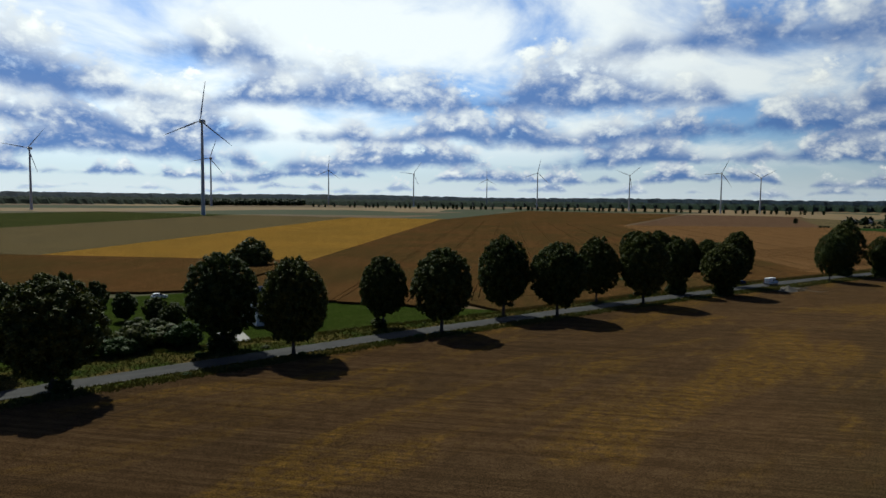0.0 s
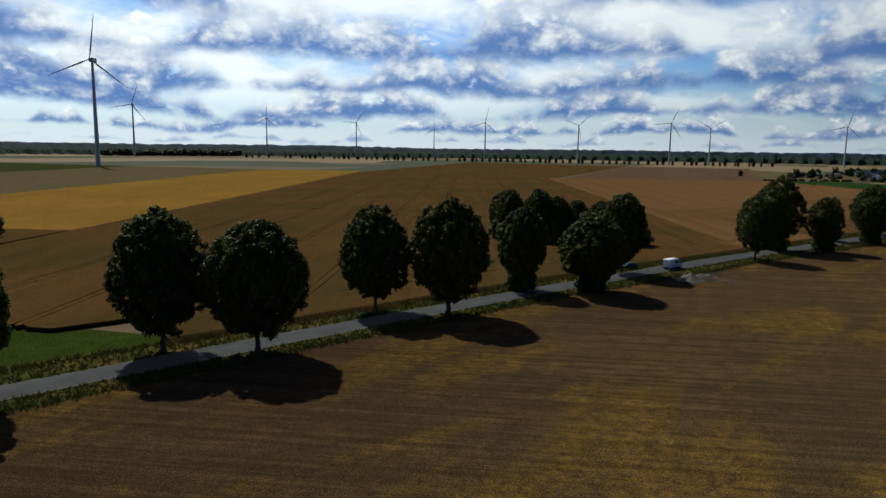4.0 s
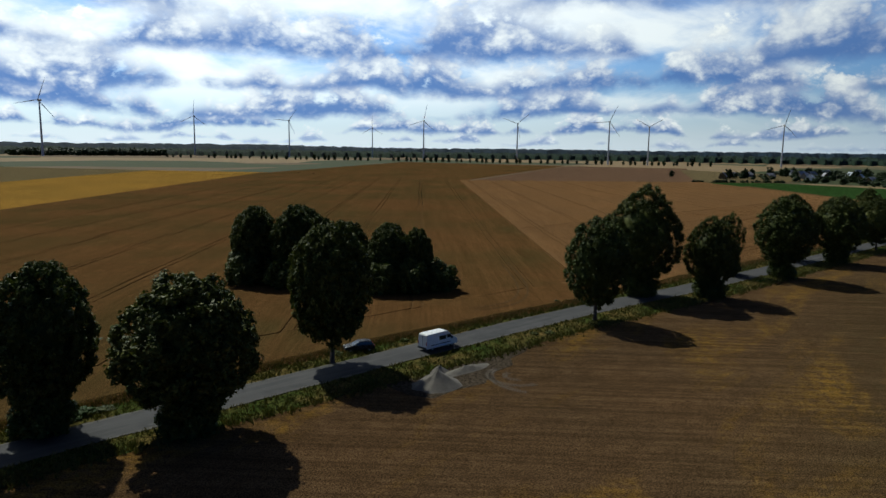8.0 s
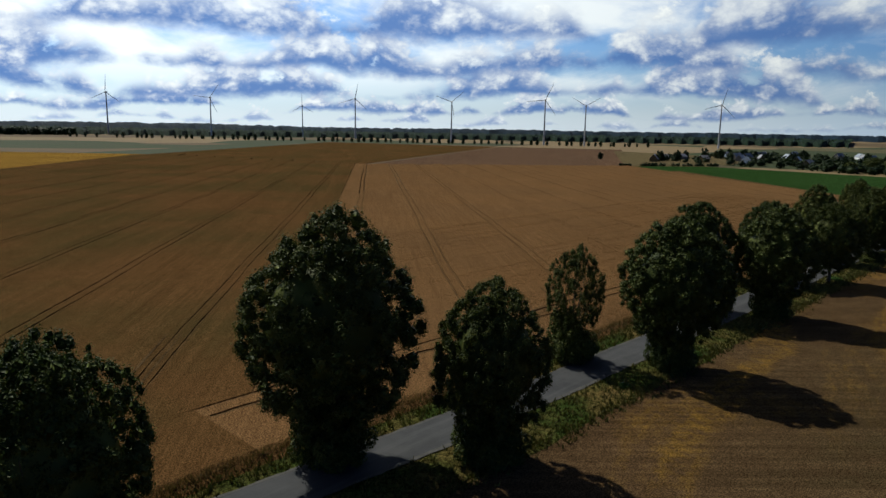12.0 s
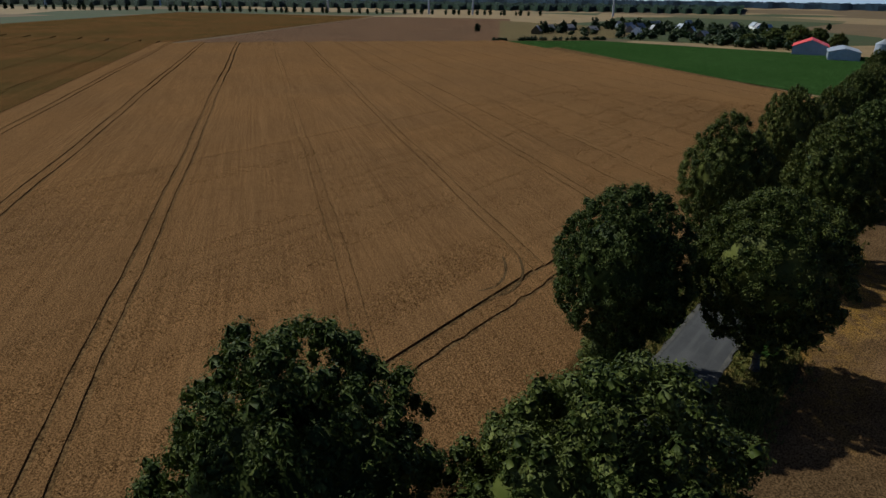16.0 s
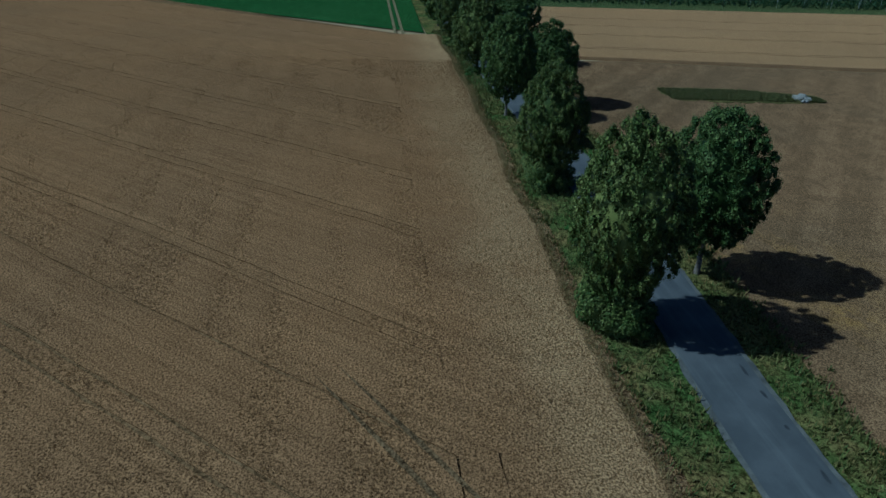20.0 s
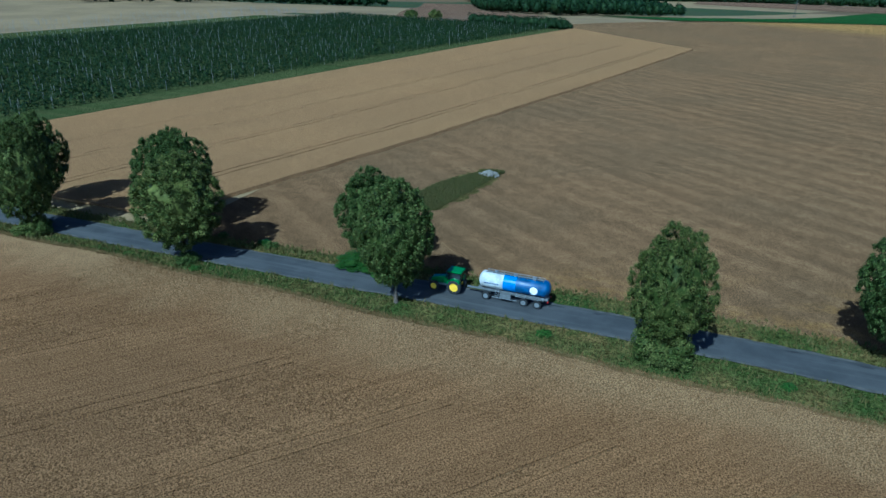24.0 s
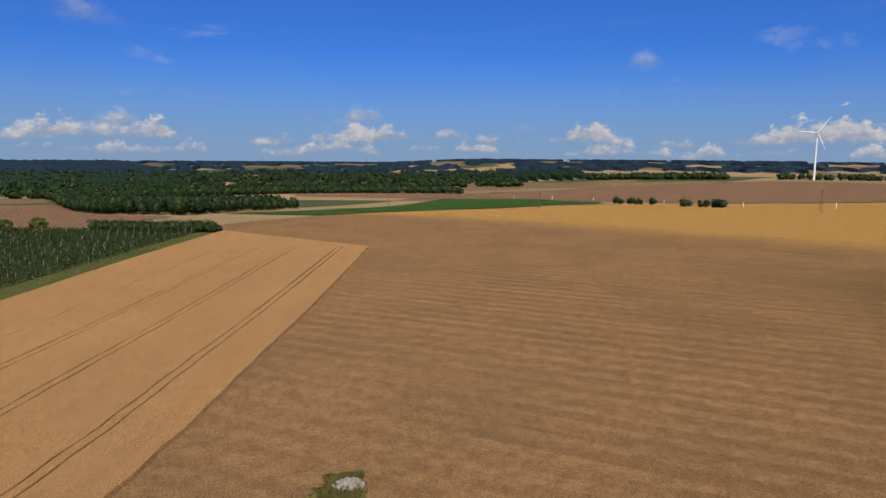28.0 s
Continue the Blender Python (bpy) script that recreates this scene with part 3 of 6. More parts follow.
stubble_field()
sheet("gold_stubble", ((262, -290), (336, -374), (-60, -880), (-330, -420)), M["stubble"], 0.05, "striped stubble turning golden on the brow of the field", n=24)
sheet("gold_stubble", ((332, -380), (340, -420), (274, -520), (-60, -880)), M["stubble"], 0.06, "golden striped stubble running down the slope", n=20)
sheet("gold_stubble", ((-330, -420), (-60, -880), (-210, -940), (-560, -620)), M["stubble"], 0.07, "golden striped stubble far off", n=20)
sheet("stubble_field", ((-760, -640), (-330, -420), (-560, -620), (-900, -800)), M["stubble"], 0.3, "harvested stubble far off")
sheet("green_strip", ((352, -592), (274, -524), (-92, -932), (48, -1092)), M["green_crop"], 0.5, "deep green strip field beyond the golden stubble", n=20)
sheet("green_strip", ((48, -1092), (-92, -932), (-176, -920), (-118, -1065)), M["green_crop"], 0.55, "deep green strip field far off", n=10)
sheet("brown_field", ((295, -1200), (48, -1096), (-60, -1238), (285, -1324)), M["soil"], 0.5, "reddish brown far field", n=12)
sheet("brown_field", ((-19, -1141), (-217, -972), (-395, -1438), (-105, -1328)), M["soil"], 0.45, "reddish brown far field", n=14)
sheet("brown_field", ((-217, -972), (-560, -622), (-900, -1000), (-717, -1373)), M["soil"], 0.5, "reddish brown far field with poles", n=16)
sheet("brown_field", ((-217, -972), (-717, -1373), (-631, -1400), (-395, -1438)), M["soil"], 0.55, "reddish brown far field", n=12)
sheet("pale_strip", ((-400, -1445), (-640, -1390), (-717, -1400), (-496, -1640)), M["beige"], 0.6, "pale strip of cut field", n=10)
sheet("brown_field", ((470, -409), (409, -399), (382, -529), (467, -619)), M["soil"], 0.35, "brown field behind the windbreak", n=10)
sheet("brown_field", ((470, -410), (467, -618), (607, -1000), (690, -985)), M["soil"], 0.4, "brown field beside the wood", n=14)


def pale_wheat():
    """The ripe pale field between the stubble and the orchard, with tramlines along its edge."""
    verts, faces = [], []
    rng = random.Random(5)
    lines = [(0.14, 0.0040), (0.37, 0.0032), (0.55, 0.0022), (0.72, 0.0018)]

    def left(y):
        return float(np.interp(y, (-296, -160, -120, -85, -60, -33, -10), (255.8, 286.8, 297.0, 305.2, 312.2, 319.8, 325.2))) + 0.15 * math.sin(y * 0.4)

    def right(y):
        return float(np.interp(y, (-383, -257, -190, -116, -57, -13), (331, 359, 372, 387, 400, 408)))
    cuts = [0.0] + [c for u, g in lines for c in (u - 0.010 - g, u - 0.010, u + 0.010, u + 0.010 + g)] + [1.0]
    ys = [-15 - 2.0 * i for i in range(60)] + [-140 - 8 * i for i in range(20)] + [-296]
    for a, b in zip(cuts[0::2], cuts[1::2]):
        cells = []
        for y in ys:
            l, r = left(y), right(y)
            cells.append(((l + (r - l) * a + rng.uniform(-0.08, 0.08), y), (l + (r - l) * b + rng.uniform(-0.08, 0.08), y), TALL + rng.uniform(-0.04, 0.04)))
        first = len(verts)
        ladder(verts, faces, cells)
        if a == 0.0:
            for i in range(first, len(verts), 4):
                verts[i] = (verts[i][0] - 0.2, verts[i][1], 0.03)
        if b == 1.0:
            for i in range(first + 3, len(verts), 4):
                verts[i] = (verts[i][0] + 0.5, verts[i][1], 0.0)
    verts += [(x, y, z) for z in (0.0, TALL) for x, y in ((256.3, -296.0), (right(-296), -296.0), (331, -380))]
    b = len(verts) - 6
    faces += [(b + 3, b + 5, b + 4), (b, b + 3, b + 4, b + 1), (b + 1, b + 4, b + 5, b + 2), (b + 2, b + 5, b + 3, b)]
    tagged(mesh_ob("wheat_field", verts, faces, M["wheat_pale"]), "pale ripe wheat with tramlines beside the orchard", "wheat field", kind="stuff")


pale_wheat()
sheet("rut_soil", ((328, -16), (404, -16), (372, -190), (288, -190)), M["rut"], 0.60, "bare soil in wheel ruts of the pale wheat", "soil", 2)


# ---------- lane and verges ----------
def ribbon(name, xs, lo, hi, z, mat, label, category, crown=0.0):
    verts, faces = [], []
    for x in xs:
        a, b = lo(x), hi(x)
        verts += [(x, a, z), (x, (a + b) / 2, z + crown), (x, b, z)]
    for i in range(len(xs) - 1):
        q = 3 * i
        faces += [(q, q + 3, q + 4, q + 1), (q + 1, q + 4, q + 5, q + 2)]
    return tagged(mesh_ob(name, verts, faces, mat), label, category, kind="structure")


XS = list(np.arange(-420, 900, 3.0))


def rag(x, s):
    return 0.05 * math.sin(x * 0.5 + s) + 0.05 * math.sin(x * 1.9 + 2 * s) + 0.04 * math.sin(x * 4.3 + s)


FINE = list(np.arange(-420, 900, 0.75))
ribbon("verge", XS, lambda x: road_y(x) + 1.5, lambda x: max(road_y(x) + 9.2, wheat_edge(x) + 1.0), 0.045, M["verge"], "rough grass verge beside the wheat", "verge", 0.10)
ribbon("verge", XS, lambda x: stubble_edge(x) + 4 * rag(x * 0.2, 1), lambda x: road_y(x) - 1.5, 0.045, M["verge"], "rough dry grass verge beside the stubble", "verge", 0.10)
ribbon("road", FINE, lambda x: road_y(x) - 2.6 + rag(x, 0), lambda x: road_y(x) + 2.6 + rag(x, 3), 0.17, M["asphalt"], "narrow worn grey asphalt lane without markings", "road", 0.05)


# ---------- trees ----------
def leaf_cloud(rng, centres, radii, n, size, blade=False):
    """n small folded leaf sprays on and inside a set of round lobes: vertices and faces."""
    pick = rng.choice(len(centres), n, p=radii ** 2 / np.sum(radii ** 2))
    out = rng.normal(size=(n, 3))
    out /= np.linalg.norm(out, axis=1)[:, None]
    depth = 1.0 - 0.35 * rng.random(n) ** 2
    pos = centres[pick] + out * (radii[pick] * depth)[:, None]
    nrm = out + rng.normal(scale=0.45, size=(n, 3)) + np.array([0, 0, 0.35])
    nrm /= np.linalg.norm(nrm, axis=1)[:, None]
    side = np.cross(nrm, rng.normal(size=(n, 3)))
    side /= np.linalg.norm(side, axis=1)[:, None]
    fore = np.cross(nrm, side)
    s = (size * (0.55 + 0.9 * rng.random(n)))[:, None]
    tip = fore * s
    wide = side * s * 0.55
    if blade:
        verts = np.stack([pos - tip * 0.7 - wide, pos - tip * 0.7 + wide, pos + tip], 1).reshape(-1, 3)
        return verts, np.arange(3 * n).reshape(-1, 3)
    fold = nrm * s * 0.28
    a, b, c, d = pos - tip * 0.8, pos + wide - fold, pos + tip, pos - wide - fold
    verts = np.stack([a, b, c, d], 1).reshape(-1, 3)
    idx = np.arange(n) * 4
    faces = np.concatenate([np.stack([idx, idx + 1, idx + 2], 1), np.stack([idx, idx + 2, idx + 3], 1)])
    return verts, faces


def np_mesh(name, verts, faces, mat):
    me = bpy.data.meshes.new(name)
    me.vertices.add(len(verts))
    me.vertices.foreach_set("co", np.asarray(verts, np.float32).ravel())
    me.loops.add(len(faces) * 3)
    me.loops.foreach_set("vertex_index", np.asarray(faces, np.int32).ravel())
    me.polygons.add(len(faces))
    me.polygons.foreach_set("loop_start", np.arange(len(faces), dtype=np.int32) * 3)
    me.materials.append(mat)
    me.update(calc_edges=True)
    return me


def lobes(rng, n, half, low, high, size):
    """Lobe centres over an egg-shaped crown of that half width between two heights."""
    k = np.arange(n) + 0.5
    phi, u = k * 2.399963, 1 - 2 * k / n
    rad = np.sqrt(1 - u * u)
    mid, tall = (low + high) / 2, (high - low) / 2
    c = np.stack([np.cos(phi) * rad * half, np.sin(phi) * rad * half, mid + u * tall], 1)
    c[:, :2] *= (1 - 0.22 * np.clip(u, 0, 1) ** 2)[:, None]
    c[:, :2] *= (0.77 + 0.11 * rng.random(n))[:, None]
    c[:, 2] = mid + (c[:, 2] - mid) * (0.76 + 0.12 * rng.random(n))
    r = half * size * (0.75 + 0.5 * rng.random(n))
    return c, r


def blob(rng, half, low, high, n=12):
    """Dense inner mass of a crown, so that no daylight shows through its middle."""
    verts, faces = [], []
    mid, tall = (low + high) / 2, (high - low) / 2
    for j in range(n // 2 + 1):
        t = math.pi * j / (n // 2)
        for i in range(n):
            a = 2 * math.pi * i / n
            s = 0.74 * (0.88 + 0.24 * rng.random())
            verts.append((half * s * math.sin(t) * math.cos(a), half * s * math.sin(t) * math.sin(a), mid + tall * 0.70 * math.cos(t)))
    for j in range(n // 2):
        for i in range(n):
            p, q = j * n + i, j * n + (i + 1) % n
            faces += [(p, q, q + n), (p, q + n, p + n)]
    return np.array(verts), np.array(faces)


def joined(pieces):
    verts, faces, base = [], [], 0
    for v, f in pieces:
        verts.append(v)
        faces.append(f + base)
        base += len(v)
    return np.concatenate(verts), np.concatenate(faces)


def trunk_mesh(rng, h, fork, r0, spread, limbs=7):
    bm = bmesh.new()
    prev, rad = Vector((0, 0, -0.15)), r0 * 1.35
    for i in range(1, 6):
        z = fork * i / 5
        p = Vector((rng.normal() * 0.06, rng.normal() * 0.06, z))
        r = r0 * (1.0 - 0.06 * i) if i > 1 else r0
        tube(bm, prev, p, rad, r, 10, False)
        prev, rad = p, r
    for i in range(limbs):
        a = 2 * math.pi * (i + rng.random() * 0.6) / limbs
        elbow = prev + Vector((math.cos(a) * spread * 0.35, math.sin(a) * spread * 0.35, (h - fork) * (0.18 + 0.2 * rng.random())))
        tip = elbow + Vector((math.cos(a) * spread * 0.4, math.sin(a) * spread * 0.4, (h - fork) * (0.2 + 0.2 * rng.random())))
        tube(bm, prev - Vector((0, 0, fork * 0.12)), elbow, rad * 0.55, rad * 0.3, 7, False)
        tube(bm, elbow, tip, rad * 0.3, rad * 0.08, 6, False)
    tube(bm, prev, prev + Vector((0, 0, (h - fork) * 0.65)), rad * 0.8, rad * 0.12, 8, False)
    me = bpy.data.meshes.new("trunk")
    bm.to_mesh(me)
    bm.free()
    me.materials.append(M["bark"])
    me.polygons.foreach_set("use_smooth", [True] * len(me.polygons))
    return me


def clusters(rng, c, r, per, small):
    """Leaf clumps of that radius spread over the outer side of each lobe."""
    n = len(c) * per
    out = rng.normal(size=(n, 3)) + np.repeat((c - c.mean(0)) / np.abs(c - c.mean(0)).max(0), per, 0) * 1.1
    out /= np.linalg.norm(out, axis=1)[:, None]
    rr = np.repeat(r, per)
    return np.repeat(c, per, 0) + out * (rr * (0.72 + 0.25 * rng.random(n)))[:, None], small * (0.65 + 0.7 * rng.random(n))


ICO_V = np.array([(0, 1, 1.618), (0, -1, 1.618), (0, 1, -1.618), (0, -1, -1.618), (1, 1.618, 0), (-1, 1.618, 0), (1, -1.618, 0), (-1, -1.618, 0),
                  (1.618, 0, 1), (-1.618, 0, 1), (1.618, 0, -1), (-1.618, 0, -1)]) / 1.902
ICO_F = np.array([t for t in itertools.combinations(range(12), 3) if all(np.linalg.norm(ICO_V[a] - ICO_V[b]) < 1.2 for a, b in itertools.combinations(t, 2))])


def cores(rng, c, r):
    """A rough dense lump inside every clump of leaves."""
    n = len(c)
    v = c[:, None] + ICO_V[None] * (r[:, None] * (0.42 + 0.34 * rng.random((n, 12))))[:, :, None]
    f = ICO_F[None] + 12 * np.arange(n)[:, None, None]
    return v.reshape(-1, 3), f.reshape(-1, 3)


def tree_kind(seed, h=16.0, half=6.2, low=2.6, n=92000, size=0.078, count=84, lobe=0.25, mat="leaf", gaps=0.0, per=13, small=0.48, blade=True):
    rng = np.random.default_rng(seed)
    c, r = lobes(rng, count, half, low, h, lobe)
    inner, ri = lobes(rng, count // 2, half * 0.74, low + 0.8, h - 1.2, lobe)
    cc, rc = clusters(rng, c, r, per, small)
    v1, f1 = leaf_cloud(rng, cc, rc, int(n * 0.82), size, blade)
    v2, f2 = leaf_cloud(rng, inner, ri, int(n * 0.18), size * 1.6, blade)
    pieces = [(v1, f1), (v2, f2), cores(rng, cc, rc)]
    if gaps < 0.5:
        pieces.append(blob(rng, half, low + 0.6, h - 0.6))
    crown = np_mesh("crown", *joined(pieces), M[mat])
    spread = np.quantile(np.abs(v1[:, :2]), 0.997)
    return trunk_mesh(rng, h, low + 0.6, 0.38, half), crown, float(np.quantile(v1[:, 2], 0.999)), 2 * float(spread)


LIMES = [tree_kind(11), tree_kind(12, 16, 5.6, 2.4, count=72), tree_kind(13, 16, 6.6, 2.9, count=92, lobe=0.22),
         tree_kind(14, 16, 5.9, 2.5, count=66, lobe=0.27), tree_kind(15, 16, 6.0, 3.4, 46000, count=42, lobe=0.25, gaps=1.0)]
MIDDLE = [tree_kind(41, 16, 6.2, 2.6, 28000, 0.23), tree_kind(42, 16, 5.6, 2.4, 27000, 0.23, 72), tree_kind(43, 16, 6.5, 2.8, 29000, 0.23, 88, 0.22), tree_kind(44, 16, 5.9, 2.6, 27000, 0.23, 66, 0.26)]
BROAD = [tree_kind(16, 16, 6.0, 1.8, 7200, 0.42, 40, 0.27, per=6, small=0.9)]


def stand(kind, x, y, h, w, label, turn, category="tree", group="", name="tree"):
    trunk, crown, kh, kw = kind
    top = empty(name, label, category, Matrix.Translation((x, y, ground_z(x, y))) @ Matrix.Rotation(turn, 4, "Z") @ Matrix.Diagonal((w / kw, w / kw, h / kh, 1)), group)
    for piece, me in (("trunk", trunk), ("crown", crown)):
        new(piece, me).parent = top
    return top


def shrub_kind(seed, mat, n=9000, size=0.085):
    rng = np.random.default_rng(seed)
    c, r = lobes(rng, 14, 1.5, 0.0, 3.0, 0.42)
    v, f = leaf_cloud(rng, c, r, n, size, True)
    return np_mesh("foliage", *joined([(v, f), blob(rng, 1.4, 0.0, 2.7, 10)]), M[mat])


SHRUBS = [shrub_kind(31, "leaf"), shrub_kind(32, "leaf"), shrub_kind(33, "leaf_fresh")]
SHRUBS += [shrub_kind(34, "leaf", 3200, 0.16), shrub_kind(35, "leaf", 3200, 0.16), shrub_kind(36, "leaf_fresh", 3200, 0.16)]


def shrub(x, y, w, h, which, label, turn=0.0, group=""):
    ob = new("shrub", SHRUBS[which + (0 if 10 < x < 360 and w > 2.3 else 3)])
    ob.matrix_world = Matrix.Translation((x, y, ground_z(x, y) - 0.05)) @ Matrix.Rotation(turn, 4, "Z") @ Matrix.Diagonal((w / 3, w / 3, h / 3, 1))
    return tagged(ob, label, "shrub", group)


# x, y, height, crown width, leafy suckers round the foot (their height)
WHEAT_SIDE = [(-248, 2, 17, 13, 0), (-209, 0.0, 18.3, 14, 3.5), (-172.1, 3.0, 15.9, 10.6, 2.2), (-138, 1.4, 19.4, 13.3, 0), (-100.6, 4.3, 18.1, 12.8, 0),
              (-65.6, 3.0, 16.6, 10.2, 5), (-31.4, 3.5, 18.3, 11.2, 0), (40.2, 1.0, 21.6, 15.2, 7), (78.5, 1.2, 14.2, 7.6, 6), (114, 0.8, 17.4, 12.8, 6),
              (149, 0.9, 15.2, 11.5, 4), (181.2, 1.0, 17.0, 10.8, 5), (215.2, 0.4, 16.8, 9.1, 6), (245.4, -1.8, 14.6, 8.6, 5), (277.0, -3.0, 15.1, 9.2, 0),
              (309.6, -3.6, 14.7, 11.7, 1.5), (337.2, -2.4, 16.6, 9.2, 3), (369, -2.2, 15, 10, 0), (400, -2.6, 15.5, 10, 0), (431, -3, 14.5, 10, 0), (462, -3.4, 16, 10, 0),
              (493, -3.8, 15, 10, 0), (524, -4.2, 16, 10, 0), (556, -4.6, 15, 10, 0), (588, -5, 16, 11, 0), (620, -5.4, 15, 11, 0)]
STUBBLE_SIDE = [(-239, -15, 17.2, 15, 2), (-199.3, -10.8, 17.8, 13.1, 0), (-163.3, -7.5, 18.1, 13.5, 0), (-127.7, -7.2, 17.9, 14.4, 0), (-91.4, -4.9, 19.6, 14.2, 0),
                (-54.6, -6.4, 15.7, 14, 5), (16.3, -5.1, 16.9, 11.3, 0), (50.3, -8.5, 15.5, 10.8, 5.5), (84.8, -9.2, 17.9, 13.6, 5), (119.6, -9.5, 17.2, 12.8, 5),
                (156.2, -8.8, 15.2, 12.0, 0), (189.3, -9.3, 16.7, 11.6, 3), (222.8, -10.3, 15.1, 9.8, 0), (284.6, -12.2, 13.2, 9.6, 0), (318.5, -12.8, 14.7, 11.6, 0),
                (345, -11.2, 15.4, 10, 0), (376, -11.5, 15, 10, 0), (407, -11.8, 16, 10, 0), (438, -12.2, 15, 10, 0), (469, -12.6, 15.5, 10, 0),
                (500, -13, 15, 10, 0), (531, -13.4, 16, 10, 0), (563, -13.8, 15, 10, 0), (595, -14.2, 16, 10, 0)]
for row, rows in enumerate((WHEAT_SIDE, STUBBLE_SIDE)):
    for i, (x, y, h, w, foot) in enumerate(rows):
        kind = LIMES[(i * 3 + row * 2) % 4]
        if (row, i) in ((1, 5), (0, 8)):
            kind = LIMES[4]
        if x < 10:
            kind = MIDDLE[(i * 3 + row) % 4]
        if x > 365:
            kind = BROAD[0]
        side = "wheat" if row == 0 else "stubble"
        look_of = "slim dense" if w < 10.5 else "broad round-crowned" if w > 14 else "full-crowned"
        stand(kind, x, y, h + (0.5 if x < -150 else 0.9), w, f"{look_of} dark green lime tree between lane and {side}", i * 2.1 + row, group="avenue of lime trees", name="lime_tree")
        for j in range(3 if foot > 2.5 else 1 if foot else 0):
            a = 2.1 * j + i
            shrub(x + 1.1 * math.cos(a), y + 1.1 * math.sin(a), 2.6 + 0.3 * foot, foot * (1.0 - 0.18 * j), (i + j) % 2, "dark leafy suckers round the foot of a lime tree", a)


# ---------- wood clumps ----------
def tall_bush(x, y, h, w, i, label):
    return stand(MIDDLE[i % 4], x, y, h, w, label, i * 1.3, group="clump of trees in the wheat")


for i, (x, y, h, w) in enumerate([(-14, 60, 16.5, 10), (-9, 52, 17, 10), (-4, 57, 16.5, 10), (-11, 66, 16, 10), (-1, 44, 14, 9), (3, 36, 13.5, 8), (8, 33, 13, 7), (7, 41, 13.5, 9), (-5, 48, 15, 9)]):
    tall_bush(x, y, h, w, i, "dark bushy tree in a clump standing in the wheat")
    for dx, dy, w2, h2 in ((2, -5, 7, 6), (-4, -3, 6.5, 7), (4, 2, 7, 6.5)):
        shrub(x + dx, y + dy, w2, h2, i % 2, "dark undergrowth at the edge of a tree clump", i)
for i, (dx, dy, w, h) in enumerate(((0, 0, 12, 11), (-4, 1, 9, 8.5), (4, -1, 9, 8), (1, -4, 9, 7))):
    shrub(-151 + dx, 151 + dy, w, h, i % 2, "broad low dark bush alone in the yellow field", i, "thicket in the field")

for i, (x, y, w, h) in enumerate([(-58.5, 37.5, 5.0, 4.6), (-60.5, 39.5, 4.0, 2.6), (-63, 41, 4.5, 1.6), (-54, 33.5, 4.5, 1.4), (-50, 30.5, 4.0, 1.2), (-44, 26, 4.0, 1.3)]):
    shrub(x, y, w, h, i % 2, "dark bush growing along an old ditch in the wheat", i, "ditch bushes")


# ---------- power line and marker posts ----------
def lattice_mast(x, y, h):
    top = empty("lattice_mast", "thin dark lattice power mast standing in fields", "power mast", Matrix.Translation((x, y, ground_z(x, y))), "power line")
    legs = []
    for sx, sy in ((-1, -1), (1, -1), (1, 1), (-1, 1)):
        bm = bmesh.new()
        tube(bm, (sx * 1.1, sy * 1.1, 0), (sx * 0.3, sy * 0.3, h), 0.11, 0.07, 6)
        part("leg", bm, M["mast"], top)
    bm = bmesh.new()
    n = 9
    for i in range(n):
        r0, r1 = 1.1 - 0.8 * i / n, 1.1 - 0.8 * (i + 1) / n
        z0, z1 = h * i / n, h * (i + 1) / n
        for s in (-1, 1):
            tube(bm, (-r0, s * r0, z0), (r1, s * r1, z1), 0.05, 0.05, 5)
            tube(bm, (s * r0, -r0, z0), (s * r1, r1, z1), 0.05, 0.05, 5)
    part("bracing", bm, M["mast"], top)
    for z, w in ((h * 0.80, 3.2), (h * 0.92, 2.4)):
        bm = bmesh.new()
        box(bm, -w, w, -0.12, 0.12, z, z + 0.25)
        part("cross_arm", bm, M["mast"], top)
    return top


M["mast"] = plain("mast_steel", (0.075, 0.075, 0.078), 0.6, 0.3, vary=0.2)
lattice_mast(8, -737, 21)
lattice_mast(-161, -487, 21)
lattice_mast(160, -950, 21)
for x, y in ((-74, -1085), (-186, -1011), (-260, -918), (-235, -695), (-262, -581), (-130, -1050), (-225, -965)):
    bm = bmesh.new()
    tube(bm, (0, 0, 0), (0, 0, 6.0), 0.22, 0.16, 8)
    box(bm, -0.7, 0.7, -0.1, 0.1, 5.4, 5.6)
    pole = part("marker_pole", bm, M["white"])
    pole.matrix_world = Matrix.Translation((x, y, ground_z(x, y)))
    tagged(pole, "pale concrete pole with a short cross arm in brown fields", "pole", "field poles")


